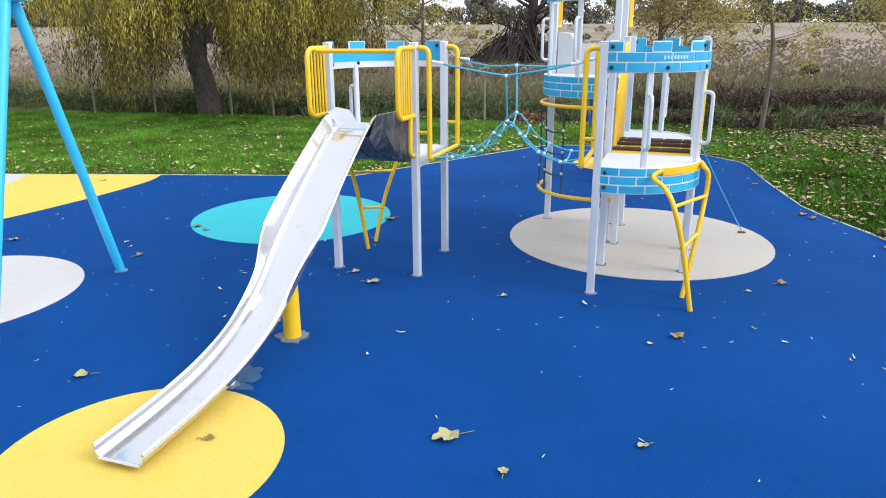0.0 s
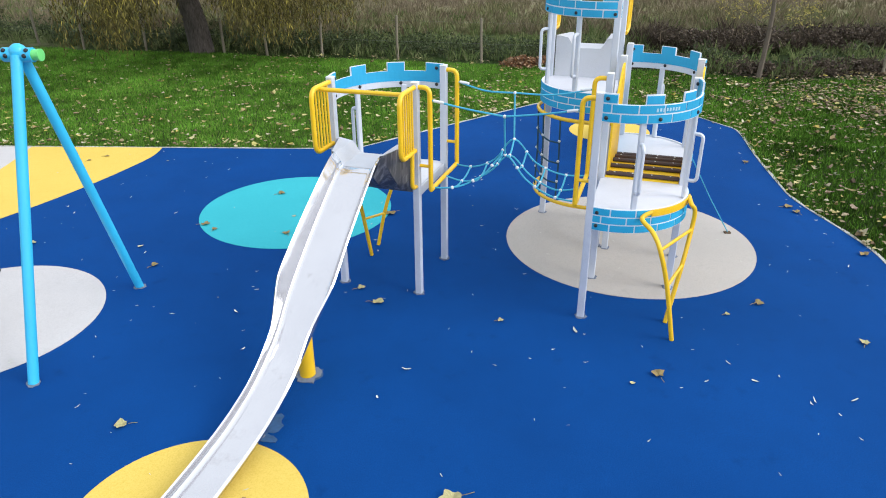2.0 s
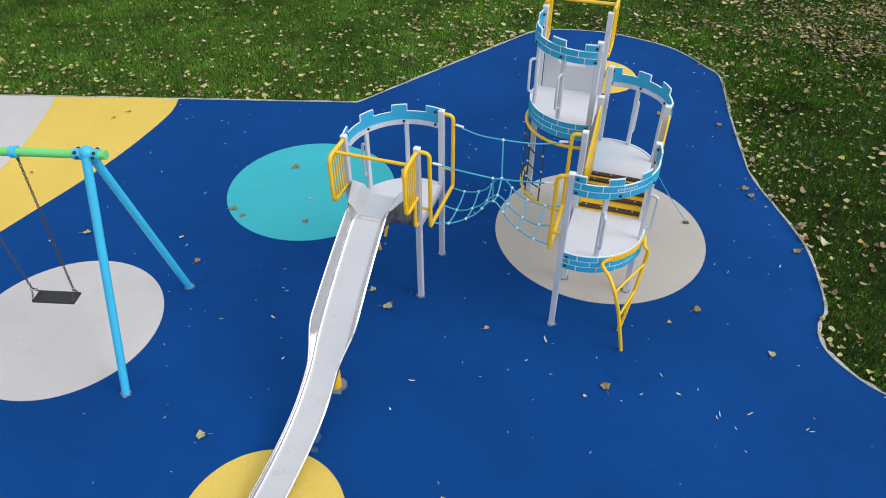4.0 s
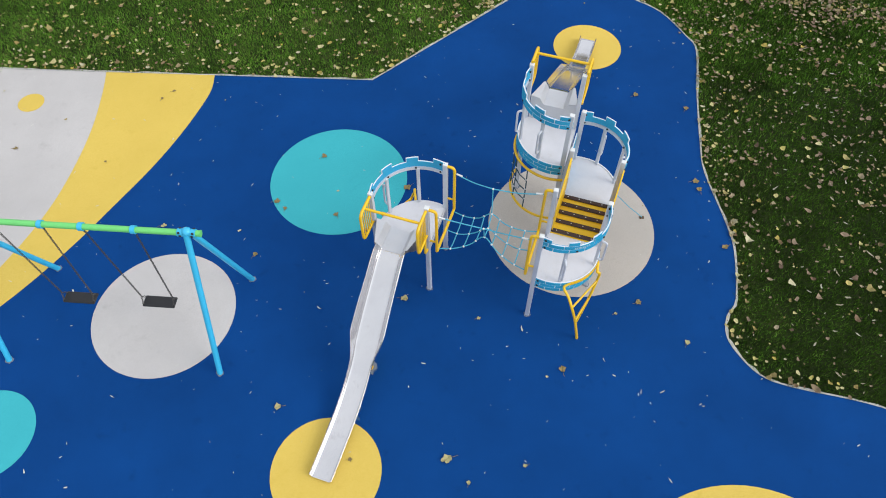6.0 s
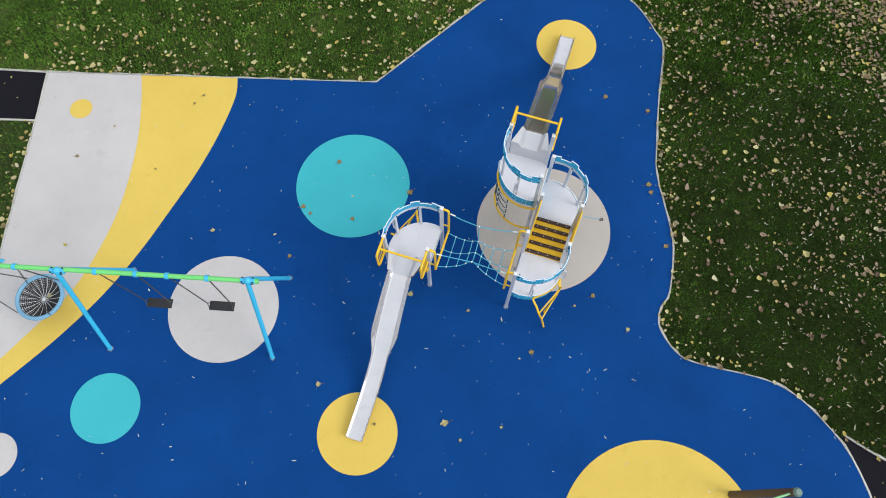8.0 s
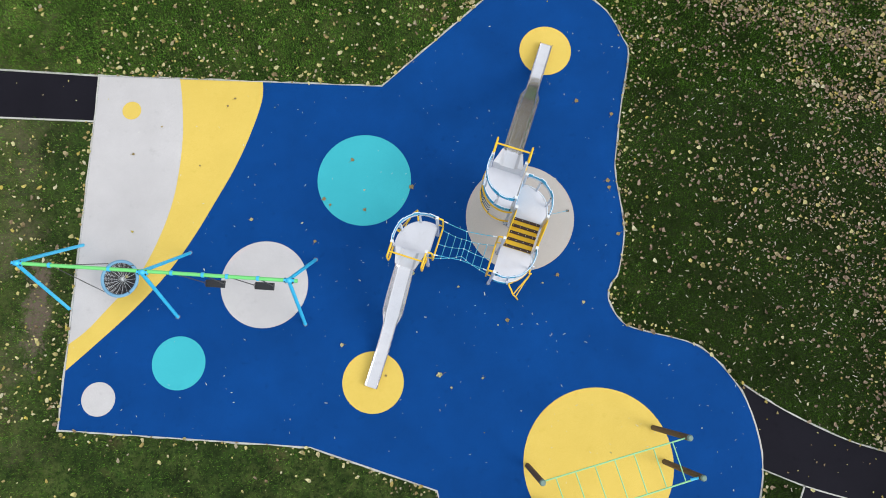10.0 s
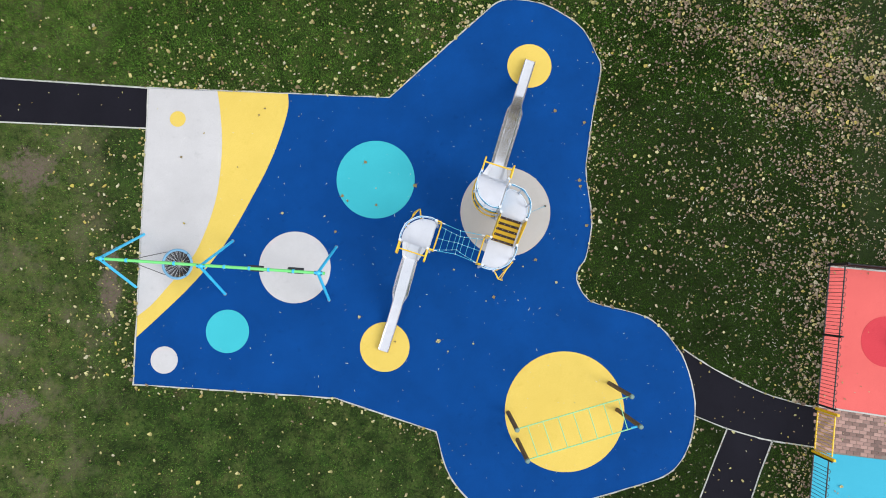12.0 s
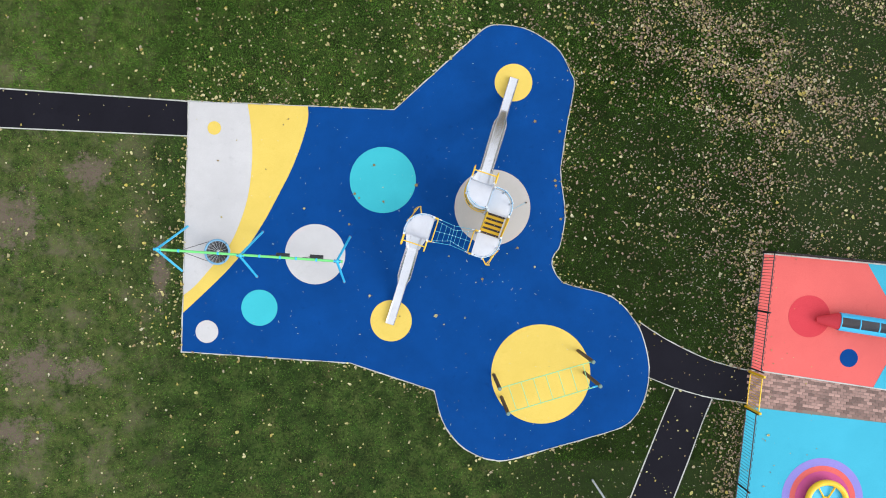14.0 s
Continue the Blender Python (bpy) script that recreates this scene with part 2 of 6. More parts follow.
SLIVER = leafy("pale_willow_leaf", [(0.58, 0.60, 0.55), (0.44, 0.47, 0.40), (0.68, 0.68, 0.60)], 0.6, 0.0)
DRY_LEAF = plain("dry_leaf", (0.24, 0.18, 0.07), 0.8, 0.0, 0.4, 60, 14.0, 0.5, dirt=(0.25, 0.15, 0.06))
PALE_LEAF = plain("pale_leaf", (0.38, 0.35, 0.17), 0.8, 0.0, 0.3, 60, 14.0, 0.5, dirt=(0.35, 0.24, 0.10))


def field_tones(tree, at, pick):
    """Rough olive and brown grass behind the ditch, paling to dry beige farther out."""
    xyz = tree.nodes.new("ShaderNodeSeparateXYZ")
    tree.links.new(at, xyz.inputs[0])
    patch, other = noise_of(tree, 0.16, 6, 0.7, at), noise_of(tree, 0.3, 6, 0.7, at)
    far = mixed(tree, pick, rgb((0.235, 0.19, 0.15)), rgb((0.35, 0.295, 0.24)))
    far = mixed(tree, ramp(tree, patch, 0.44, 0.66), far, mixed(tree, pick, rgb((0.16, 0.135, 0.085)), rgb((0.26, 0.215, 0.145))))
    close = mixed(tree, pick, rgb((0.125, 0.105, 0.060)), rgb((0.265, 0.215, 0.135)))
    close = mixed(tree, ramp(tree, other, 0.46, 0.62), close, mixed(tree, pick, rgb((0.095, 0.115, 0.038)), rgb((0.22, 0.215, 0.09))))
    close = mixed(tree, ramp(tree, patch, 0.52, 0.68), close, mixed(tree, pick, rgb((0.10, 0.066, 0.044)), rgb((0.235, 0.16, 0.115))))
    drift = tree.nodes.new("ShaderNodeMath")
    drift.operation = "MULTIPLY_ADD"
    tree.links.new(patch, drift.inputs[0])
    drift.inputs[1].default_value = 26.0
    tree.links.new(xyz.outputs["Y"], drift.inputs[2])
    return mixed(tree, ramp(tree, drift.outputs[0], 39.0, 58.0), close, far)


def field_growth():
    """Dry field stems: beige, olive or brown by the patch they grow in."""
    m, tree, bsdf = nodes_of("field_growth")
    geo = tree.nodes.new("ShaderNodeNewGeometry")
    tree.links.new(field_tones(tree, coords(tree), geo.outputs["Random Per Island"]), bsdf.inputs["Base Color"])
    bsdf.inputs["Roughness"].default_value = 0.9
    return m


def streaked_steel():
    """Dull plate with rain streaks running down it."""
    m, tree, bsdf = nodes_of("streaked_steel")
    stretch = tree.nodes.new("ShaderNodeMapping")
    stretch.inputs["Scale"].default_value = (1, 1, 0.05)
    tree.links.new(coords(tree), stretch.inputs["Vector"])
    run = noise_of(tree, 26, 2, 0.55, stretch.outputs[0])
    tree.links.new(mixed(tree, ramp(tree, run, 0.45, 0.72), rgb((0.10, 0.10, 0.105)), rgb((0.30, 0.295, 0.29))), bsdf.inputs["Base Color"])
    bsdf.inputs["Metallic"].default_value, bsdf.inputs["Roughness"].default_value = 0.25, 0.5
    return m


STREAKED = streaked_steel()


def bark():
    """Furrowed bark: long upright ridges, darker in the furrows."""
    m, tree, bsdf = nodes_of("bark")
    stretch = tree.nodes.new("ShaderNodeMapping")
    stretch.inputs["Scale"].default_value = (1, 1, 0.22)
    tree.links.new(coords(tree), stretch.inputs["Vector"])
    ridge, fine = noise_of(tree, 26, 5, 0.7, stretch.outputs[0]), noise_of(tree, 90, 3, 0.6)
    c = mixed(tree, ramp(tree, ridge, 0.36, 0.64), rgb((0.035, 0.028, 0.024)), rgb((0.145, 0.120, 0.105)))
    c = mixed(tree, ramp(tree, fine, 0.4, 0.8), c, rgb((0.075, 0.062, 0.050)))
    tree.links.new(c, bsdf.inputs["Base Color"])
    bsdf.inputs["Roughness"].default_value = 0.95
    bumped(tree, bsdf, ridge, 1.0, 0.04)
    return m


BARK = bark()


def ground_material():
    """Lawn near by, worn to earth in patches; rough dry grass past the ditch."""
    m, tree, bsdf = nodes_of("lawn_and_field")
    at = coords(tree)
    fine, mid, big = noise_of(tree, 55, 4, 0.7, at), noise_of(tree, 5, 5, 0.65, at), noise_of(tree, 0.45, 4, 0.6, at)
    lawn = mixed(tree, ramp(tree, fine, 0.3, 0.75), rgb((0.009, 0.024, 0.003)), rgb((0.095, 0.155, 0.023)))
    lawn = mixed(tree, ramp(tree, mid, 0.35, 0.75), lawn, mixed(tree, fine, rgb((0.030, 0.045, 0.008)), rgb((0.120, 0.140, 0.034))))
    lawn = mixed(tree, ramp(tree, noise_of(tree, 1.7, 5, 0.7, at), 0.47, 0.60), lawn, mixed(tree, fine, rgb((0.012, 0.032, 0.003)), rgb((0.062, 0.115, 0.016))))
    lawn = mixed(tree, ramp(tree, noise_of(tree, 0.8, 5, 0.7, at), 0.56, 0.74), lawn, mixed(tree, fine, rgb((0.06, 0.06, 0.018)), rgb((0.15, 0.15, 0.045))))
    xyz = tree.nodes.new("ShaderNodeSeparateXYZ")
    tree.links.new(at, xyz.inputs[0])
    mott = noise_of(tree, 11, 4, 0.7, at)
    lawn = mixed(tree, ramp(tree, big, 0.45, 0.62), lawn, mixed(tree, fine, rgb((0.008, 0.022, 0.003)), rgb((0.056, 0.098, 0.015))))
    lawn = mixed(tree, ramp(tree, mott, 0.48, 0.62), lawn, mixed(tree, fine, rgb((0.006, 0.018, 0.002)), rgb((0.028, 0.055, 0.008))))
    earth = mixed(tree, fine, rgb((0.09, 0.08, 0.045)), rgb((0.15, 0.13, 0.08)))
    # tufts and thin places: brightness and tint drift over a metre or so
    drift = add(tree, "ShaderNodeMapRange")
    drift.inputs["From Min"].default_value, drift.inputs["From Max"].default_value = 0.36, 0.64
    drift.inputs["To Min"].default_value, drift.inputs["To Max"].default_value = 0.34, 1.20
    tree.links.new(noise_of(tree, 1.25, 7, 0.78, at), drift.inputs["Value"])
    tone = tree.nodes.new("ShaderNodeHueSaturation")
    tone.inputs["Saturation"].default_value = 0.95
    tree.links.new(drift.outputs[0], tone.inputs["Value"])
    tree.links.new(lawn, tone.inputs["Color"])
    lawn = mixed(tree, ramp(tree, noise_of(tree, 0.6, 6, 0.75, at), 0.56, 0.75), tone.outputs[0], mixed(tree, fine, rgb((0.040, 0.036, 0.013)), rgb((0.135, 0.115, 0.046))))
    # the lawn runs darker towards the east and south-east, with an uneven edge
    easterly = tree.nodes.new("ShaderNodeMath")
    easterly.operation = "MULTIPLY_ADD"
    tree.links.new(noise_of(tree, 0.35, 3, 0.6, at), easterly.inputs[0])
    easterly.inputs[1].default_value = 3.0
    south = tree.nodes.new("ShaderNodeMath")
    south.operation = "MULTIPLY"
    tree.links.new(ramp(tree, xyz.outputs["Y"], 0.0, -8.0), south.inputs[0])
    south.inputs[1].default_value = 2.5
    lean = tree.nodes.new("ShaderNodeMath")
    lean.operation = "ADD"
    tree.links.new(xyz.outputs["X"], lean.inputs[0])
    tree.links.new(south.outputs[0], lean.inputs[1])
    tree.links.new(lean.outputs[0], easterly.inputs[2])
    east_dark = tree.nodes.new("ShaderNodeMath")
    east_dark.operation = "MULTIPLY"
    tree.links.new(ramp(tree, easterly.outputs[0], 4.0, 6.5), east_dark.inputs[0])
    east_dark.inputs[1].default_value = 0.84
    lawn = mixed(tree, east_dark.outputs[0], lawn, mixed(tree, ramp(tree, fine, 0.3, 0.75), rgb((0.004, 0.010, 0.002)), rgb((0.034, 0.052, 0.011))))
    west = ramp(tree, xyz.outputs["X"], -9.0, -11.5)
    bare = tree.nodes.new("ShaderNodeMath")
    bare.operation = "MULTIPLY"
    tree.links.new(ramp(tree, noise_of(tree, 0.8, 5, 0.7, at), 0.50, 0.66), bare.inputs[0])
    tree.links.new(west, bare.inputs[1])
    lawn = mixed(tree, bare.outputs[0], lawn, earth)
    # thin yellowed turf west of the play surface, trodden to earth in a few places
    worn = tree.nodes.new("ShaderNodeMath")
    worn.operation = "MULTIPLY"
    tree.links.new(ramp(tree, noise_of(tree, 2.4, 7, 0.85, at), 0.42, 0.70), worn.inputs[0])
    tree.links.new(west, worn.inputs[1])
    lawn = mixed(tree, worn.outputs[0], lawn, mixed(tree, fine, rgb((0.050, 0.064, 0.014)), rgb((0.16, 0.18, 0.055))))
    ragged = noise_of(tree, 1.9, 8, 0.85, at)
    for cx, cy, rx, ry in ((-12.3, 7.1, 1.1, 0.8), (-14.3, 0.3, 1.7, 1.0), (-15.0, -2.0, 1.6, 0.8), (-15.1, 5.4, 1.5, 1.3), (-9.9, 3.6, 0.45, 1.7), (-12.6, 0.2, 0.9, 0.6)):
        spot = tree.nodes.new("ShaderNodeVectorMath")
        spot.operation = "MULTIPLY_ADD"
        tree.links.new(at, spot.inputs[0])
        spot.inputs[1].default_value, spot.inputs[2].default_value = (1 / rx, 1 / ry, 0), (-cx / rx, -cy / ry, 0)
        away = tree.nodes.new("ShaderNodeVectorMath")
        away.operation = "LENGTH"
        tree.links.new(spot.outputs[0], away.inputs[0])
        edge = tree.nodes.new("ShaderNodeMath")
        edge.operation = "MULTIPLY_ADD"
        tree.links.new(ragged, edge.inputs[0])
        edge.inputs[1].default_value = 4.4
        tree.links.new(away.outputs["Value"], edge.inputs[2])
        lawn = mixed(tree, ramp(tree, edge.outputs[0], 3.0, 2.5), lawn, mixed(tree, fine, rgb((0.085, 0.062, 0.045)), rgb((0.20, 0.155, 0.115))))
    dry = field_tones(tree, at, ramp(tree, noise_of(tree, 3.0, 6, 0.8, at), 0.3, 0.7))
    near = ramp(tree, xyz.outputs["Y"], 30.0, 20.0)
    dry = mixed(tree, near, dry, mixed(tree, ramp(tree, mid, 0.3, 0.7), rgb((0.11, 0.15, 0.045)), rgb((0.22, 0.24, 0.10))))
    wave = tree.nodes.new("ShaderNodeMath")
    wave.operation = "MULTIPLY_ADD"
    tree.links.new(big, wave.inputs[0])
    wave.inputs[1].default_value = 5.0
    tree.links.new(xyz.outputs["Y"], wave.inputs[2])
    c = mixed(tree, ramp(tree, wave.outputs[0], 22.0, 25.0), lawn, dry)
    tree.links.new(c, bsdf.inputs["Base Color"])
    bsdf.inputs["Roughness"].default_value = 0.95
    bsdf.inputs["Specular IOR Level"].default_value = 0.15
    bumped(tree, bsdf, fine, 0.9, 0.03)
    return m


# ---------------------------------------------------------------- shapes
def bm_of(verts, faces):
    bm = bmesh.new()
    vs = [bm.verts.new(v) for v in verts]
    for f in faces:
        bm.faces.new([vs[i] for i in f])
    bm.normal_update()
    return bm


def mesh_of(name, bm, material, smooth=False):
    me = bpy.data.meshes.new(name)
    bm.to_mesh(me)
    bm.free()
    me.materials.append(material)
    if smooth:
        me.shade_smooth()
        me.set_sharp_from_angle(angle=radians(40))
    return me


def part(name, bm, material, parent, label="", smooth=False):
    ob = new(name, mesh_of(name, bm, material, smooth))
    ob.parent = parent
    if label:
        tagged(ob, label)
    return ob


def share(name, me, parent, m=None):
    ob = new(name, me)
    ob.parent = parent
    if m is not None:
        ob.matrix_basis = m
    return ob


def thing(name, label, category, at=(0, 0, 0), turn=0.0, group="", kind=""):
    ob = new(name)
    ob.matrix_basis = pose(*at, 0, 0, turn)
    ob.empty_display_size = 0.2
    return tagged(ob, label, category, group, kind)


def solid(name, bm, material, label, category="", kind="structure", smooth=False):
    ob = new(name, mesh_of(name, bm, material, smooth))
    return tagged(ob, label, category, "", kind)


def merged(*bms):
    out = bmesh.new()
    for b in bms:
        me = bpy.data.meshes.new("join")
        b.to_mesh(me)
        b.free()
        out.from_mesh(me)
        bpy.data.meshes.remove(me)
    return out


def moved(bm, m):
    bm.transform(m)
    return bm


def box(sx, sy, sz, at=(0, 0, 0), bevel=0.004):
    """A box whose base is centred on at."""
    bm = bmesh.new()
    bmesh.ops.create_cube(bm, size=1)
    bmesh.ops.transform(bm, matrix=Matrix.LocRotScale((at[0], at[1], at[2] + sz / 2), None, (sx, sy, sz)), verts=bm.verts)
    if bevel:
        bmesh.ops.bevel(bm, geom=bm.edges, offset=min(bevel, sx / 3, sy / 3, sz / 3), segments=1, affect="EDGES")
    return bm


def prism(points, z0, z1):
    """An upright plate over a plan outline."""
    n = len(points)
    verts = [(x, y, z0) for x, y in points] + [(x, y, z1) for x, y in points]
    area = sum(points[i][0] * points[(i + 1) % n][1] - points[(i + 1) % n][0] * points[i][1] for i in range(n))
    order = list(range(n)) if area > 0 else list(range(n - 1, -1, -1))
    faces = [order[::-1], [i + n for i in order]]
    faces += [(order[i], order[(i + 1) % n], order[(i + 1) % n] + n, order[i] + n) for i in range(n)]
    bm = bm_of(verts, faces)
    bmesh.ops.triangulate(bm, faces=[f for f in bm.faces if len(f.verts) > 4])
    return bm


def tube(points, r, sides=10, closed=False, taper=None):
    """A round bar along a line of points."""
    pts = [Vector(p) for p in points]
    n = len(pts)
    verts, faces = [], []
    tang = []
    for i in range(n):
        a, b = (pts[i - 1], pts[(i + 1) % n]) if closed else (pts[max(i - 1, 0)], pts[min(i + 1, n - 1)])
        tang.append((b - a).normalized())
    side = tang[0].orthogonal().normalized()
    for i in range(n):
        side = (side - tang[i] * side.dot(tang[i])).normalized()
        up = tang[i].cross(side)
        k = r if taper is None else r + (taper - r) * i / (n - 1)
        for j in range(sides):
            a = 2 * math.pi * j / sides
            verts.append(pts[i] + (side * math.cos(a) + up * math.sin(a)) * k)
    for i in range(n if closed else n - 1):
        p, q = i * sides, ((i + 1) % n) * sides
        faces += [(p + j, p + (j + 1) % sides, q + (j + 1) % sides, q + j) for j in range(sides)]
    if not closed:
        faces += [tuple(range(sides))[::-1], tuple(range((n - 1) * sides, n * sides))]
    return bm_of(verts, faces)


def rounded(points, r, steps=5):
    """A line of straight runs with its corners rounded to radius r."""
    pts = [Vector(p) for p in points]
    out = [pts[0]]
    for a, b, c in zip(pts, pts[1:], pts[2:]):
        k = min(r, (a - b).length * 0.48, (c - b).length * 0.48)
        p, q = b + (a - b).normalized() * k, b + (c - b).normalized() * k
        out += [p * (1 - t) ** 2 + b * 2 * t * (1 - t) + q * t * t for t in [i / steps for i in range(steps + 1)]]
    return out + [pts[-1]]


def spline(points, steps=6, closed=False):
    """A smooth line through the points."""
    pts = [Vector(p) for p in points]
    n = len(pts)
    out = []
    for i in range(n if closed else n - 1):
        if closed:
            a, b, c, d = (pts[(i + k) % n] for k in (-1, 0, 1, 2))
        else:
            a, b, c, d = pts[max(i - 1, 0)], pts[i], pts[i + 1], pts[min(i + 2, n - 1)]
        for k in range(steps):
            t = k / steps
            out.append(0.5 * (2 * b + (c - a) * t + (2 * a - 5 * b + 4 * c - d) * t * t + (3 * b - a - 3 * c + d) * t ** 3))
    return out if closed else out + [pts[-1]]


def ball(r, at=(0, 0, 0), flat=1.0, u=8, v=6):
    bm = bmesh.new()
    bmesh.ops.create_uvsphere(bm, u_segments=u, v_segments=v, radius=r)
    bmesh.ops.transform(bm, matrix=Matrix.LocRotScale(at, None, (1, 1, flat)), verts=bm.verts)
    return bm


def disc(c, r, n=72, wobble=0.0):
    return [(c[0] + r * (1 + wobble * math.sin(7 * a) + wobble * math.sin(3 * a + 1)) * math.cos(a),
             c[1] + r * (1 + wobble * math.sin(5 * a)) * math.sin(a)) for a in [2 * math.pi * i / n for i in range(n)]]


def many(name, verts, faces, material, label, category, kind="stuff"):
    me = bpy.data.meshes.new(name)
    me.from_pydata(verts, [], faces)
    me.materials.append(material)
    return tagged(new(name, me), label, category, "", kind)


# ---------------------------------------------------------------- the ground and its surfaces
def rise(y):
    """The field climbs gently away from the lawn."""
    t = np.clip((np.asarray(y, float) - 28.0) / 85.0, 0.0, 1.0)
    z = 3.6 * t * t * (3 - 2 * t)
    return z if z.ndim else float(z)


def grid_sheet(half, cells, z):
    ticks = [half * (2 * i / cells - 1) * abs(2 * i / cells - 1) ** 1.5 for i in range(cells + 1)]
    n = cells + 1
    verts = [(x, y + 10, z + rise(y + 10)) for y in ticks for x in ticks]
    faces = [(j * n + i, j * n + i + 1, (j + 1) * n + i + 1, (j + 1) * n + i) for j in range(cells) for i in range(cells)]
    return bm_of(verts, faces)


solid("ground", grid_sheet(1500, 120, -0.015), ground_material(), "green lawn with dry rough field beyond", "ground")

# rubber play surface: corners, then the waving eastern side
PAD_SIDE = [(1.0, 11.72), (1.52, 12.14), (2.03, 12.22), (2.8, 12.1), (3.45, 11.78), (4.05, 11.3), (4.44, 10.54), (4.55, 10.1),
            (4.32, 8.86), (4.13, 7.6), (4.08, 6.99), (4.2, 6.0), (4.22, 5.4), (4.05, 4.52), (3.85, 4.22), (3.77, 3.92),
            (3.85, 3.63), (4.1, 3.28), (4.5, 3.1), (5.43, 2.88), (5.95, 2.66), (6.4, 2.25), (6.91, 1.45), (7.17, 0.27),
            (7.05, -0.7), (6.72, -1.41), (6.2, -1.83), (5.2, -2.15), (3.26, -2.69), (2.2, -2.97), (1.68, -2.95),
            (1.18, -2.81), (0.6, -2.45), (0.1, -1.85), (-0.14, -1.27), (-0.32, -0.54)]
PAD = [(-8.875, 9.545), (-1.72, 9.25)] + [(p.x, p.y) for p in spline([(x, y, 0) for x, y in PAD_SIDE], 4)] + [(-3.26, 0.43), (-9.13, 0.83)]
solid("pavement", prism(PAD, -0.06, 0.0), BLUE_RUBBER, "dark blue poured rubber play surface", "play surface")


def kerb_line(points, wide, z0, z1, closed=True, jitter=0.0):
    """A strip laid along the outer side of a line."""
    pts = [Vector((x, y, 0)) for x, y in points]
    n = len(pts)
    rows = []
    for i in range(n):
        a, b = (pts[i - 1], pts[(i + 1) % n]) if closed else (pts[max(i - 1, 0)], pts[min(i + 1, n - 1)])
        d1, d2 = (pts[i] - a), (b - pts[i])
        n1 = Vector((d1.y, -d1.x, 0)).normalized() if d1.length else None
        n2 = Vector((d2.y, -d2.x, 0)).normalized() if d2.length else None
        nn = ((n1 or n2) + (n2 or n1)).normalized()
        k = wide / max(0.5, nn.dot(n1 or n2)) * (1 + jitter * random.uniform(-1, 1))
        rows.append((pts[i], pts[i] + nn * k))
    verts, faces = [], []
    for a, b in rows:
        verts += [(a.x, a.y, z0), (a.x, a.y, z1), (b.x, b.y, z1), (b.x, b.y, z0)]
    for i in range(n if closed else n - 1):
        p, q = 4 * i, 4 * ((i + 1) % n)
        faces += [(p + j, q + j, q + (j + 1) % 4, p + (j + 1) % 4) for j in range(4)]
    bm = bm_of(verts, faces)
    bmesh.ops.recalc_face_normals(bm, faces=bm.faces)
    return bm


def finer(points, step):
    out = []
    for a, b in zip(points, points[1:] + points[:1]):
        k = max(1, int(math.dist(a, b) / step))
        out += [(a[0] + (b[0] - a[0]) * i / k, a[1] + (b[1] - a[1]) * i / k) for i in range(k)]
    return out


# the outline runs clockwise, so its left side is outside
solid("trim_edging", kerb_line(finer(PAD, 0.25)[::-1], 0.034, -0.06, 0.006, True, 0.5), EDGE_STONE, "pale concrete edging round the play surface", "edging")

# inlaid shapes, each a thin layer
YELLOW_OUT = spline([(-4.74, 9.375, 0), (-4.74, 8.88, 0), (-4.99, 8.0, 0), (-5.34, 7.12, 0), (-5.79, 6.24, 0), (-6.26, 5.37, 0), (-6.83, 4.5, 0), (-7.57, 3.63, 0), (-8.45, 2.77, 0), (-9.085, 2.18, 0)], 5)
YELLOW_IN = spline([(-6.84, 9.455, 0), (-6.75, 8.88, 0), (-6.68, 8.0, 0), (-6.71, 7.12, 0), (-6.83, 6.24, 0), (-7.09, 5.37, 0), (-7.50, 4.5, 0), (-8.22, 3.63, 0), (-8.68, 3.11, 0), (-9.067, 2.8, 0)], 5)
band = [(p.x, p.y) for p in YELLOW_OUT] + [(p.x, p.y) for p in reversed(YELLOW_IN)]
solid("pavement_yellow_band", prism(band, -0.01, 0.004), YELLOW_RUBBER, "curved yellow band in the rubber surface", "play surface")
pale = [(p.x, p.y) for p in YELLOW_IN] + [(-8.872, 9.54)]
solid("pavement_pale_end", prism(pale, -0.01, 0.0035), WHITE_RUBBER, "pale grey rubber area beside the yellow band", "play surface")
SPOTS = [((-2.125, 6.81), 1.155, TEAL_RUBBER, "turquoise"), ((-4.485, 4.218), 1.052, WHITE_RUBBER, "pale grey"), ((-6.43, 2.35), 0.63, TEAL_RUBBER, "small turquoise"),
         ((-8.26, 1.52), 0.395, WHITE_RUBBER, "small pale grey"), ((-1.835, 1.895), 0.722, YELLOW_RUBBER, "yellow"), ((1.703, 5.852), 1.325, BEIGE_RUBBER, "large pale beige"),
         ((2.44, 10.215), 0.658, YELLOW_RUBBER, "yellow"), ((3.394, 0.03), 1.735, YELLOW_RUBBER, "very large yellow")]
for c, r, m, word in SPOTS:
    solid("pavement_spot", prism(disc(c, r), -0.01, 0.005), m, word + " round spot in the blue rubber", "play surface")
solid("pavement_spot", prism(disc((-8.0, 8.62), 0.235, 40), -0.01, 0.008), YELLOW_RUBBER, "tiny yellow round spot in pale rubber", "play surface")


def lane(name, left, right, z, material, label, category):
    pts = list(left) + list(reversed(right))
    return solid(name, prism(pts, -0.05, z), material, label, category)


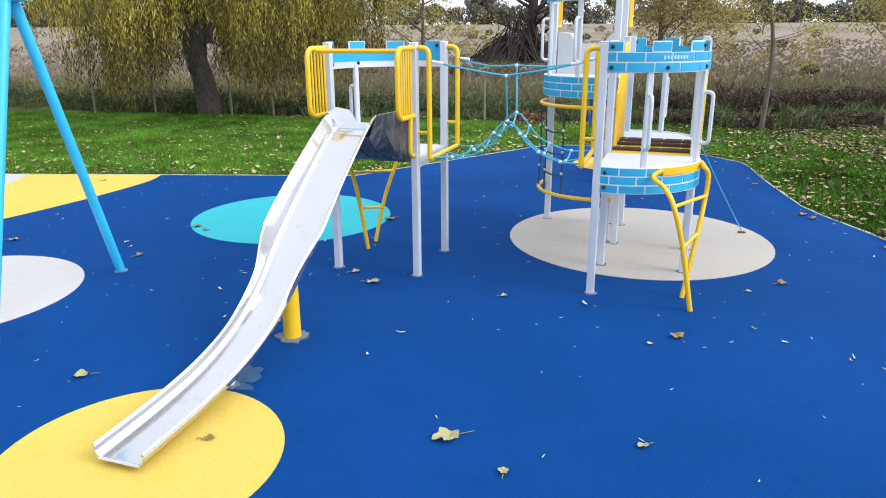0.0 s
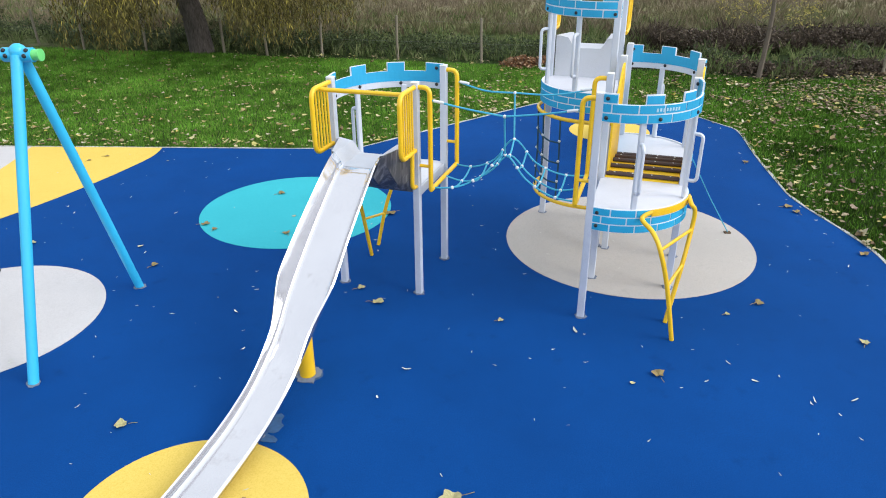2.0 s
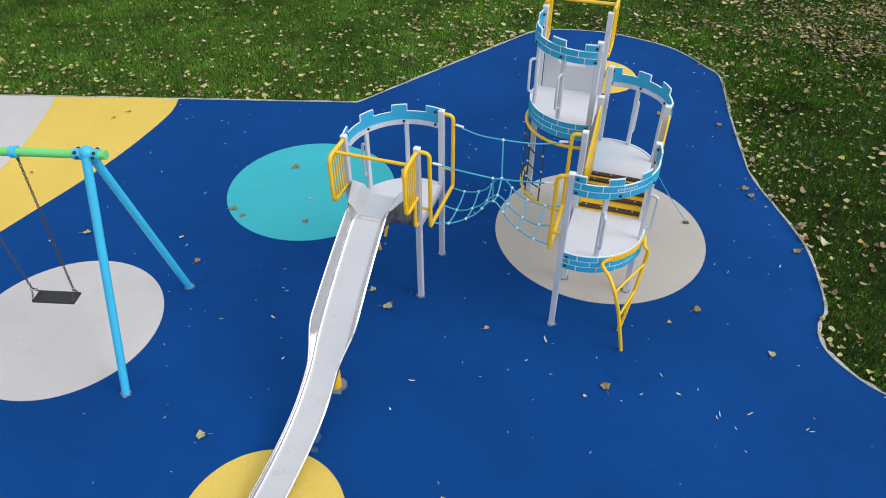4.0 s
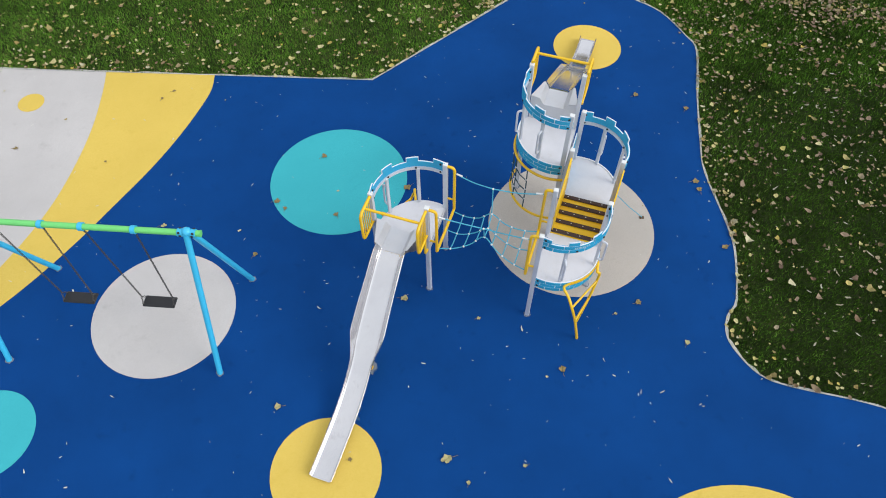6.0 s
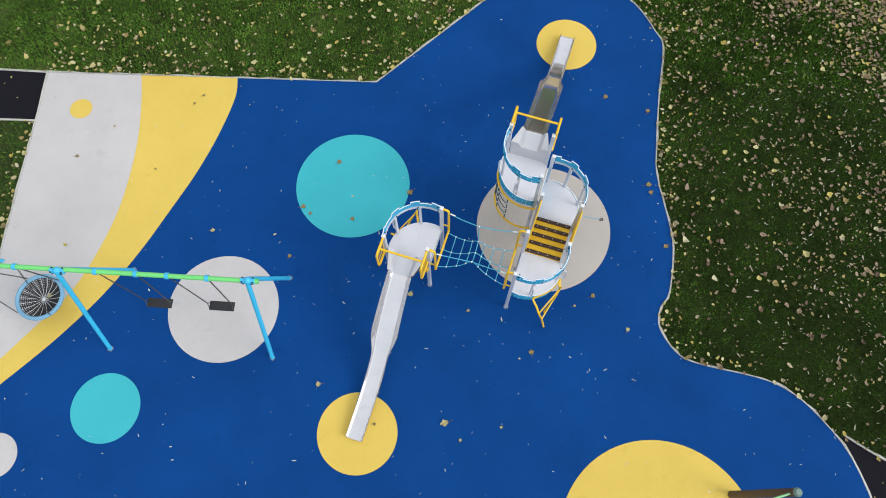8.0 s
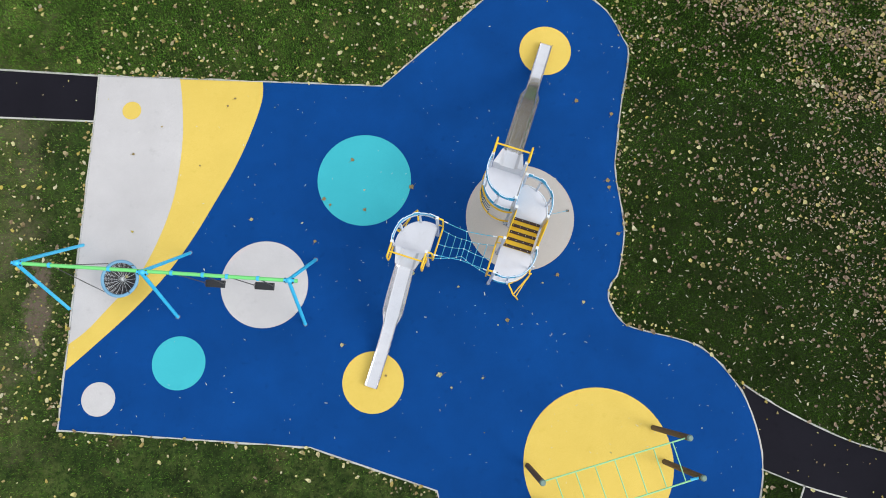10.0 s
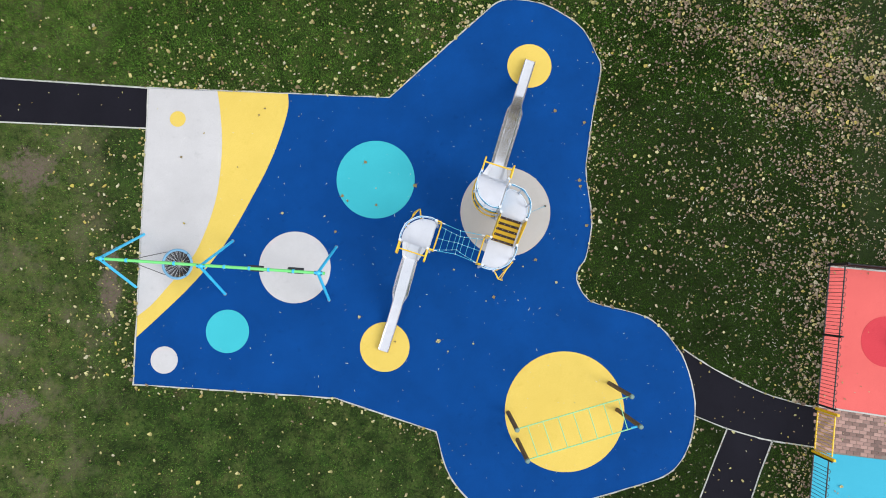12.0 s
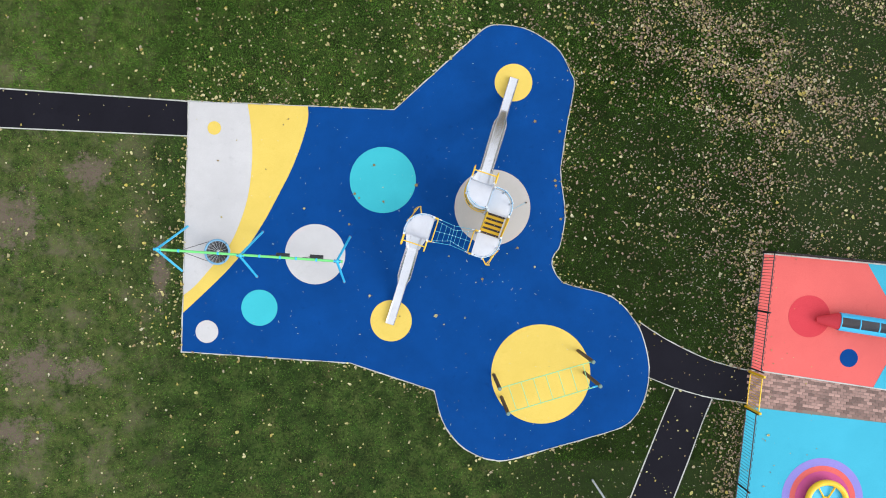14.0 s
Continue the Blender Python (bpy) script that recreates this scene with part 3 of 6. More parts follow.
P1_TOP, P1_LOW = [(-40.0, 11.3), (-15.45, 9.97), (-8.89, 9.53)], [(-40.0, 9.95), (-15.45, 8.65), (-8.92, 8.36)]
lane("path_west", P1_TOP, P1_LOW, -0.004, TARMAC, "narrow black tarmac footpath", "path")
P2_TOP = [(p.x, p.y) for p in spline([(6.85, 1.83, 0), (7.41, 1.45, 0), (8.2, 1.0, 0), (9.19, 0.545, 0), (10.18, 0.24, 0), (10.7, 0.13, 0)], 4)]
P2_LOW = [(p.x, p.y) for p in spline([(7.15, -0.07, 0), (8.0, -0.41, 0), (8.78, -0.65, 0), (9.38, -0.79, 0), (10.62, -0.98, 0)], 4)]
lane("path_east", [(6.6, 1.9)] + P2_TOP, [(6.9, 0.0)] + P2_LOW, -0.006, TARMAC, "black tarmac path between the two play areas", "path")
P3_L = [(8.13, -0.45), (7.74, -1.353), (7.12, -2.886), (5.4, -7.2)]
P3_R = [(9.4, -0.78), (9.025, -1.694), (8.578, -2.92), (6.9, -7.2)]
lane("path_south", P3_L, P3_R, -0.008, TARMAC, "black tarmac path branching south", "path")
for line in (P1_TOP, P1_LOW[::-1], P2_TOP, P2_LOW[::-1], P3_L[::-1], P3_R):
    solid("trim_edging", kerb_line(line[::-1], 0.036, -0.05, 0.008, False, 0.3), EDGE_STONE, "pale concrete edging strip along the path", "edging")

# the neighbouring play area
E_W = lambda y: 10.62 + (y + 1.0) * 0.115
red = [(E_W(0.2), 0.2), (E_W(4.22), 4.22), (26.0, 2.85), (26.0, -2.1)]
solid("pavement_coral", prism(red, -0.05, 0.0), CORAL_RUBBER, "coral red rubber play surface", "play surface")
blue2 = [(E_W(-1.1), -1.12), (26.0, -2.95), (26.0, -14.0), (E_W(-14.0), -14.0)]
solid("pavement_sky_blue", prism(blue2, -0.05, 0.0), SKY_RUBBER, "light blue rubber play surface", "play surface")
solid("pavement_block_path", prism([(E_W(0.2), 0.2), (26.0, -2.1), (26.0, -2.95), (E_W(-1.1), -1.12)], -0.05, -0.006), SAND, "sand bed under the clay block path", "path")
solid("pavement_wedge", prism([(14.84, 3.92), (26.0, 2.9), (26.0, -3.0 + 2.0), (17.2, -0.3)], -0.01, 0.004), SKY_RUBBER, "light blue wedge in the coral rubber", "play surface")
solid("pavement_wedge", prism([(15.04, -0.47), (16.6, 2.3), (17.9, -0.85)], -0.01, 0.0065), SKY_RUBBER, "light blue wedge in the coral rubber", "play surface")
solid("pavement_spot", prism(disc((12.8, 2.04), 0.735), -0.01, 0.005), RED_RUBBER, "dark red round spot in the coral rubber", "play surface")
solid("pavement_spot", prism(disc((14.19, 0.58), 0.318), -0.01, 0.005), BLUE_RUBBER, "dark blue round spot in the coral rubber", "play surface")
for r, m, z in ((1.43, VIOLET_RUBBER, 0.004), (1.16, CORAL_RUBBER, 0.007), (0.97, MAGENTA_RUBBER, 0.010)):
    solid("pavement_ring", prism(disc((13.26, -4.35), r), -0.01, z), m, "ring of coloured rubber round the play bowl", "play surface")
solid("trim_edging", kerb_line([(26.0, 2.85), (E_W(4.22), 4.22)], 0.05, -0.05, 0.006, False), EDGE_STONE, "pale edging of the coral surface", "edging")

solid("trim_edging", kerb_line([(E_W(0.2), 0.2), (26.0, -2.1)], 0.045, -0.05, 0.007, False), EDGE_STONE, "pale edging between coral rubber and blocks", "edging")

# ---------------------------------------------------------------- the castle towers
SIDE = 0.775
U2, V2 = Vector((0.952, -0.307, 0)), Vector((0.307, 0.952, 0))
UP = Vector((0, 0, 1))
TURN = math.degrees(math.atan2(U2.y, U2.x))


class Bay:
    """One deck: a right-angled corner with legs along p and q, closed by an arc."""

    def __init__(self, corner, p, q, bulge=0.88, sp=SIDE, sq=SIDE):
        self.c, self.p, self.q, self.sp, self.sq = Vector((*corner, 0)), p, q, sp, sq
        # the circle through both leg ends and the bulge, in the frame of the legs
        k = bulge / math.sqrt(2)
        a, b, m = np.array([sp, 0.0]), np.array([0.0, sq]), np.array([k, k])
        x, y = np.linalg.solve(2 * np.array([b - a, m - a]), np.array([b @ b - a @ a, m @ m - a @ a]))
        self.o = self.c + p * float(x) + q * float(y)
        self.r = float(math.hypot(x - sp, y))
        a, b = self.c + p * sp - self.o, self.c + q * sq - self.o
        self.a0, self.a1 = math.atan2(a.y, a.x), math.atan2(b.y, b.x)
        while self.a1 - self.a0 > math.pi:
            self.a1 -= 2 * math.pi
        while self.a1 - self.a0 < -math.pi:
            self.a1 += 2 * math.pi

    def ends(self):
        return self.c + self.p * self.sp, self.c + self.q * self.sq

    def on(self, f, off=0.0, z=0.0):
        a = self.a0 + (self.a1 - self.a0) * f
        return self.o + Vector((math.cos(a), math.sin(a), 0)) * (self.r + off) + UP * z

    def out(self, f):
        return (self.on(f, 1.0) - self.on(f)).normalized()

    def length(self):
        return abs(self.a1 - self.a0) * self.r


def arc_slab(bay, f0, f1, r0, r1, z0, z1, steps=None):
    """A piece of curved board."""
    n = steps or max(1, math.ceil(bay.length() * abs(f1 - f0) / 0.045))
    verts, faces = [], []
    for i in range(n + 1):
        f = f0 + (f1 - f0) * i / n
        verts += [bay.on(f, r0, z0), bay.on(f, r1, z0), bay.on(f, r1, z1), bay.on(f, r0, z1)]
    for i in range(n):
        p, q = 4 * i, 4 * i + 4
        faces += [(p + j, p + (j + 1) % 4, q + (j + 1) % 4, q + j) for j in range(4)]
    faces += [(0, 1, 2, 3), (4 * n + 3, 4 * n + 2, 4 * n + 1, 4 * n)]
    bm = bm_of(verts, faces)
    bmesh.ops.recalc_face_normals(bm, faces=bm.faces)
    return bm


def brick_face(bay, parent, spans, z0, rows, high, off, long=0.2):
    """Rows of thin bricks on a curved board; spans gives, row by row, the stretches that carry bricks."""
    step = long / bay.length()
    gap = 0.012 / bay.length()
    for k in range(rows):
        for lo, hi in spans[min(k, len(spans) - 1)]:
            f = lo - (step * (0.5 if k % 2 else 0.15))
            while f < hi:
                a, b = max(f, lo) + gap / 2, min(f + step, hi) - gap / 2
                if b - a > gap * 1.2:
                    part("brick", arc_slab(bay, a, b, off, off + 0.005, z0 + k * high + 0.006, z0 + (k + 1) * high - 0.006, max(2, math.ceil((b - a) * bay.length() / 0.045))), BLUE_BOARD, parent)
                f += step


BOLT = None


def bolt(parent, at, out):
    global BOLT
    if BOLT is None:
        BOLT = mesh_of("bolt", ball(0.017, (0, 0, 0), 0.75), BLACK, True)
    share("bolt", BOLT, parent, Matrix.Translation(at) @ out.to_track_quat("Z", "Y").to_matrix().to_4x4())


def post(parent, at, top, wide=0.062, foot=0.0):
    p = part("post", moved(box(wide, wide, top - foot, (0, 0, foot), 0.006), Matrix.Translation((at.x, at.y, 0)) @ pose(0, 0, 0, 0, 0, TURN)), ALLOY, parent, "square grey aluminium post")
    part("cap", moved(box(wide + 0.002, wide + 0.002, 0.012, (0, 0, top - 0.003), 0.004), Matrix.Translation((at.x, at.y, 0)) @ pose(0, 0, 0, 0, 0, TURN)), CLIP, p, "pale grey post cap")
    if foot == 0.0:
        pts = [(at.x + math.cos(a) * 0.049 * random.uniform(0.85, 1.25), at.y + math.sin(a) * 0.049 * random.uniform(0.85, 1.25)) for a in [i * math.pi / 9 for i in range(18)]]
        part("sealant", prism(pts, 0.0, 0.009), MASTIC, p, "grey smeared sealant round the foot")
    return p


def battlement(bay, parent, base, merlons, inner=True):
    """The toothed parapet: white core, blue bricks outside, blue face inside, grey rail under."""
    z0, z1, z2 = base, base + 0.145, base + 0.225
    bms = [arc_slab(bay, 0, 1, 0.0, 0.014, z0, z1)] + [arc_slab(bay, a, b, 0.0, 0.014, z1 - 0.002, z2) for a, b in merlons]
    board = part("battlement", merged(*bms), WHITE_BOARD, parent, "blue toothed castle parapet with white joints")
    spans = [[(0, 1)], [(0, 1)], merlons]
    brick_face(bay, board, spans, z0, 3, 0.074, 0.014)
    bms = [arc_slab(bay, 0.005, 0.995, -0.006, 0.0, z0 + 0.05, z1)] + [arc_slab(bay, a + 0.005, b - 0.005, -0.006, 0.0, z1 - 0.003, z2 - 0.004) for a, b in merlons]
    part("inner_face", merged(*bms), BLUE_BOARD, board, "plain blue inner face")
    part("rail", arc_slab(bay, 0.005, 0.995, -0.02, 0.0, z0 - 0.004, z0 + 0.048), ALLOY, board, "grey curved rail")
    for f in (0.05, 0.36, 0.68, 0.95):
        for z in ((z0 + 0.035, z2 - 0.04) if f in (0.05, 0.95) else (z0 + 0.035,)):
            bolt(board, bay.on(f, 0.02, z), bay.out(f))
            bolt(board, bay.on(f, -0.022, z), -bay.out(f))
    return board


def apron(bay, parent, top, high=0.205):
    board = part("apron", arc_slab(bay, 0, 1, 0.0, 0.016, top - high, top), WHITE_BOARD, parent, "blue brick-patterned skirt under the deck")
    brick_face(bay, board, [[(0, 1)]], top - high, 3, high / 3, 0.016)
    for f in (0.05, 0.95):
        for z in (top - 0.045, top - high + 0.045):
            bolt(board, bay.on(f, 0.022, z), bay.out(f))
    return board


def deck(bay, parent, z):
    pts = [bay.c] + [bay.on(i / 24, -0.002) for i in range(25)]
    d = part("deck", prism([(p.x, p.y) for p in pts], z - 0.03, z), DECK, parent, "pale grey textured deck")
    return d


def stanchion(bay, parent, f, z0, z1, grip=True):
    """A slim post on the arc with a looped hand grip."""
    at = bay.on(f, -0.012)
    m = Matrix.Translation((at.x, at.y, 0)) @ bay.out(f).to_track_quat("X", "Z").to_matrix().to_4x4()
    s = part("stanchion", moved(box(0.036, 0.05, z1 - z0, (0, 0, z0), 0.008), m), ALLOY, parent, "slim grey upright")
    if grip:
        o = bay.out(f)
        a, b = at + UP * (z0 + 0.16), at + UP * (z0 + 0.56)
        line = rounded([a, a + o * 0.085, b + o * 0.085, b], 0.05)
        part("hand_grip", tube(line, 0.016, 8), ALLOY, s, "looped grey hand grip", True)
    return s


def slide_guard(parent, posts, out, floor, bars=5, deep=0.36, name="slide_guard"):
    """Two barred side frames and the bar across, at the head of a slide."""
    tops = []
    for at in posts:
        z0, z1 = floor + 0.36, floor + 0.90
        a, b = at + UP * z1, at + UP * z0
        c = at + out * deep
        line = rounded([a, c + UP * z1, c + UP * z0, b], 0.09)
        g = part(name, tube(line, 0.021, 10), YELLOW, parent, "yellow barred side guard", True)
        for i in range(bars):
            p = at + out * (0.08 + (deep - 0.15) * i / (bars - 1))
            part("bar", tube([p + UP * (z0 + 0.004), p + UP * (z1 - 0.004)], 0.009, 8), YELLOW, g, "", True)
        tops.append(at + out * deep * 0.62 + UP * (floor + 0.88))
    part("cross_bar", tube(tops, 0.019, 10), YELLOW, parent, "yellow bar across the slide head", True)


def net_frame(parent, post_a, post_b, out, floor):
    """The yellow tube frame that carries the end of the net bridge."""
    g = None
    side = (post_b - post_a).normalized()
    ends = []
    for at, s in ((post_a, -1), (post_b, 1)):
        o = at + out * 0.13
        line = rounded([at + UP * (floor + 0.90), o + UP * (floor + 0.90), o + UP * (floor + 0.005)], 0.08)
        g = part("net_frame", tube(line, 0.021, 10), YELLOW, parent, "yellow tube frame of the net bridge", True)
        part("stub", tube([at + UP * (floor + 0.22), o + UP * (floor + 0.22)], 0.015, 8), YELLOW, g, "", True)
        ends.append(o)
    line = [ends[0] + UP * (floor + 0.005), ends[1] + UP * (floor + 0.005)]
    part("sill_bar", tube(line, 0.021, 10), YELLOW, parent, "yellow bar at the foot of the net", True)
    return ends


def twist_ladder(parent, legs, rungs):
    g = []
    for line in legs:
        g.append(part("ladder_leg", tube(spline(line, 6), 0.0195, 10), YELLOW, parent, "bent yellow ladder tube", True))
    for a, b in rungs:
        part("rung", tube([a, b], 0.014, 8), YELLOW, parent, "", True)


MERLONS_LOW = [(0.0, 0.11), (0.265, 0.375), (0.515, 0.625), (0.86, 1.0)]
MERLONS_MID = [(0.0, 0.10), (0.34, 0.47), (0.61, 0.73), (0.87, 1.0)]
MERLONS4 = [(0.0, 0.12), (0.30, 0.43), (0.585, 0.71), (0.86, 1.0)]
FLOOR = 1.05

# small tower with the near slide
tower_a = thing("play_tower", "small castle play tower with blue toothed parapet and yellow rails", "play tower", group="castle towers")
bay_a = Bay((-0.546, 4.676), -U2, V2)
la, ra = bay_a.ends()
for at in (bay_a.c, la, ra):
    post(tower_a, at, 1.985)
deck(bay_a, tower_a, FLOOR)
battlement(bay_a, tower_a, 1.775, MERLONS4)
part("skirt", arc_slab(bay_a, 0, 1, 0.0, 0.016, FLOOR - 0.09, FLOOR - 0.002), ALLOY, tower_a, "grey edge of the deck")
part("deck_edge", moved(box(SIDE - 0.05, 0.02, 0.09, (0, 0, FLOOR - 0.09)), Matrix.Translation((bay_a.c + ra) / 2) @ pose(0, 0, 0, 0, 0, TURN + 90)), ALLOY, tower_a, "grey edge of the deck")
for f in (0.34, 0.70):
    stanchion(bay_a, tower_a, f, FLOOR, 1.80, f < 0.5)
slide_guard(tower_a, (la, bay_a.c), -V2, FLOOR)
low = bay_a.c - V2 * 0.10
part("guard_loop", tube(rounded([low + UP * (FLOOR + 0.38), low - V2 * 0.02 + UP * (FLOOR + 0.04), bay_a.c + UP * (FLOOR + 0.03)], 0.09), 0.019, 10), YELLOW, tower_a, "bent yellow tube beside the slide", True)
NET_A = net_frame(tower_a, bay_a.c, ra, U2, FLOOR)
l1, l2 = bay_a.on(0.30, 0.02, FLOOR - 0.03), bay_a.on(0.66, 0.02, FLOOR - 0.03)
legs_a = [[l1, l1 + bay_a.out(0.3) * 0.08 - UP * 0.05, Vector((-1.16, 5.42, 0.62)), Vector((-1.079, 5.495, 0.0))],
          [l2, l2 + bay_a.out(0.66) * 0.22 - UP * 0.02, l2 + bay_a.out(0.66) * 0.29 - UP * 0.14, Vector((-0.93, 5.81, 0.45)), Vector((-1.032, 5.754, 0.0))]]
pa, pb = spline(legs_a[0], 10), spline(legs_a[1], 10)
twist_ladder(tower_a, legs_a, [(pa[int(a * (len(pa) - 1))], pb[int(b * (len(pb) - 1))]) for a, b in ((0.55, 0.62), (0.78, 0.82))])

# large tower: low deck, bridge, middle deck, high deck
tower_b = thing("play_tower", "large three-deck castle play tower with blue brick-patterned boards", "play tower", group="castle towers")
bay_l = Bay((1.142, 4.974), -V2, U2, 0.85, 0.775, 0.72)
bay_m = Bay((1.385, 5.66), U2, V2, 0.86, 0.73, 0.76)
bay_u = Bay((1.60, 6.43), -U2, -V2, 0.88, 0.765, 0.765)
HIGH = 1.64
fl, rl = bay_l.ends()
rm, tm = bay_m.ends()
lu, bu = bay_u.ends()
for at in (fl, bay_l.c, rl):
    post(tower_b, at, 1.99)
for at in (bay_m.c + U2 * 0.03, rm, tm + U2 * 0.035):
    post(tower_b, at, 2.02)
for at in (bay_u.c - U2 * 0.035, lu):
    post(tower_b, at, 2.62)
post(tower_b, bu - U2 * 0.035, 2.60)
for bay, z in ((bay_l, FLOOR), (bay_m, FLOOR), (bay_u, HIGH)):
    deck(bay, tower_b, z)
apron(bay_l, tower_b, FLOOR + 0.012)
apron(bay_m, tower_b, FLOOR + 0.012, 0.12)
apron(bay_u, tower_b, HIGH + 0.012)
battlement(bay_l, tower_b, 1.775, MERLONS_LOW)
battlement(bay_m, tower_b, 1.785, MERLONS_MID)
battlement(bay_u, tower_b, 2.36, MERLONS4)
for f in (0.27, 0.74):
    stanchion(bay_l, tower_b, f, FLOOR, 1.80)
for f in (0.36, 0.70):
    stanchion(bay_m, tower_b, f, FLOOR, 1.80)
    stanchion(bay_u, tower_b, f, HIGH, 2.38)
for i in range(8):
    f0 = 0.33 + 0.020 * i
    part("maker_mark", arc_slab(bay_l, f0, f0 + 0.012, 0.0195, 0.0215, 1.868 + 0.004 * (i % 2), 1.896, 1), plain("pale_mark", (0.42, 0.64, 0.74), 0.5) if i == 0 else bpy.data.materials["pale_mark"], tower_b, "small pale bar of the maker's mark")
# riser between the middle and the high deck
mid = (tm + bay_m.c) / 2
rz = Matrix.Translation((mid.x, mid.y, 0)) @ pose(0, 0, 0, 0, 0, TURN + 90)
riser = part("riser", moved(box(SIDE - 0.10, 0.016, HIGH - FLOOR - 0.02, (0, 0, FLOOR + 0.005), 0.002), rz), WHITE_BOARD, tower_b, "blue brick-patterned riser between decks")
for k in range(6):
    x = -0.33 + (0.1 if k % 2 else 0.0)
    while x < 0.33:
        w = min(0.2, 0.335 - x) - 0.012
        if w > 0.03:
            part("brick", moved(box(w, 0.006, 0.080, (x + w / 2, -0.011, FLOOR + 0.012 + k * 0.093), 0), rz), BLUE_BOARD, riser)
        x += 0.2
# bridge of yellow board with brown battens, rising a little at its middle
bl, br = bay_l.c.copy(), rl.copy()
ml, mr = bay_m.c.copy(), rm.copy()
bz = lambda t: FLOOR + 0.05 * math.sin(math.pi * min(1.0, t * 0.9 + 0.1))
rows = []
for i in range(9):
    t = i / 8
    a, b = bl.lerp(ml, t), br.lerp(mr, t)
    rows.append((a.lerp(b, 0.05) + UP * bz(t), a.lerp(b, 0.95) + UP * bz(t)))
verts, faces = [], []
for a, b in rows:
    verts += [a, b, b - UP * 0.025, a - UP * 0.025]
for i in range(8):
    p, q = 4 * i, 4 * i + 4
    faces += [(p + j, p + (j + 1) % 4, q + (j + 1) % 4, q + j) for j in range(4)]
faces += [(0, 1, 2, 3), (35, 34, 33, 32)]
bm = bm_of(verts, faces)
bmesh.ops.recalc_face_normals(bm, faces=bm.faces)
bridge = part("bridge_board", bm, YELLOW_BOARD, tower_b, "yellow sloping bridge board")
for i in range(5):
    t = 0.05 + 0.225 * i
    a, b = bl.lerp(ml, t), br.lerp(mr, t)
    a, b = a.lerp(b, 0.05) + UP * bz(t), a.lerp(b, 0.95) + UP * bz(t)
    d = b - a
    m = Matrix.Translation((a + b) / 2) @ d.to_track_quat("X", "Z").to_matrix().to_4x4()
    bat = part("batten", moved(box(d.length, 0.068, 0.026, (0, 0, 0.001), 0.01), m), BROWN_GRIP, bridge, "dark brown grip batten")
    for k in (-0.38, -0.13, 0.13, 0.38):
        share("screw", mesh_of("screw", ball(0.009, (0, 0, 0), 0.5, 6, 4), CLIP), bat, m @ Matrix.Translation((k * d.length, 0, 0.027)))
for a, b, s in ((bl, ml, 0.05), (br, mr, 0.035)):
    a2, b2 = a + U2 * s, b + U2 * s
    d = b2 - a2
    zs = [(0.04, -0.12), (0.96, -0.12), (0.96, 0.80), (0.85, 0.93), (0.70, 0.90), (0.04, 0.50)]
    t3 = U2 * 0.009
    n = len(zs)
    verts = [a2 + d * f + UP * (FLOOR + z) + t3 for f, z in zs] + [a2 + d * f + UP * (FLOOR + z) - t3 for f, z in zs]
    faces = [tuple(range(n)), tuple(range(2 * n - 1, n - 1, -1))] + [(i, (i + 1) % n, (i + 1) % n + n, i + n) for i in range(n)]
    bm = bm_of(verts, faces)
    bmesh.ops.recalc_face_normals(bm, faces=bm.faces)
    part("bridge_side", bm, YELLOW_BOARD, tower_b, "yellow side board of the bridge")
slide_guard(tower_b, (lu, bay_u.c), V2, HIGH + 0.12)
NET_B = net_frame(tower_b, fl, bay_l.c, -U2, FLOOR)
t1, t2 = bay_l.on(0.38, 0.03, FLOOR - 0.005), bay_l.on(0.78, 0.03, FLOOR - 0.005)
r1, r2 = (Vector((1.411, 3.876, 0.818)), Vector((1.806, 4.326, 0.80))), (Vector((1.499, 3.852, 0.506)), Vector((1.732, 4.217, 0.515)))
twist_ladder(tower_b, [[t1, Vector((1.30, 4.09, 1.0)), Vector((1.362, 3.965, 0.935)), r1[0], r2[0], Vector((1.60, 3.84, 0.0))],
                       [t2, Vector((1.77, 4.325, 1.035)), Vector((1.813, 4.333, 0.965)), r1[1], r2[1], Vector((1.625, 4.12, 0.0))]], [r1, r2])
part("ladder_plate", arc_slab(bay_l, 0.38, 0.80, 0.022, 0.034, FLOOR - 0.045, FLOOR + 0.012), YELLOW, tower_b, "yellow plate that holds the ladder")
# climbing net under the high deck
for z in (1.36, 0.45):
    part("net_rail", tube([bay_u.on(i / 16, 0.035, z) for i in range(17)], 0.02, 10), YELLOW, tower_b, "curved yellow net rail", True)
part("net_rail", tube([bay_u.on(0.0, 0.035, 0.45), bay_u.on(0.0, 0.035, 1.36)], 0.018, 10), YELLOW, tower_b, "", True)
for f in (0.22, 0.42, 0.62):
    part("net_rope", tube([bay_u.on(f, 0.035, 0.46), bay_u.on(f, 0.02, 0.9), bay_u.on(f, 0.035, 1.35)], 0.009, 6), DARK_ROPE, tower_b, "dark climbing rope", True)
for k, z in enumerate((0.68, 0.90, 1.12)):
    part("net_rope", tube([bay_u.on(f, 0.03, z + 0.03 * math.sin(9 * f)) for f in (0.22, 0.32, 0.42, 0.52, 0.62)], 0.009, 6), DARK_ROPE, tower_b, "dark climbing rope", True)
    for f in (0.22, 0.42, 0.62):
        part("connector", ball(0.016, bay_u.on(f, 0.03, z)), CLIP, tower_b, "pale rope connector", True)
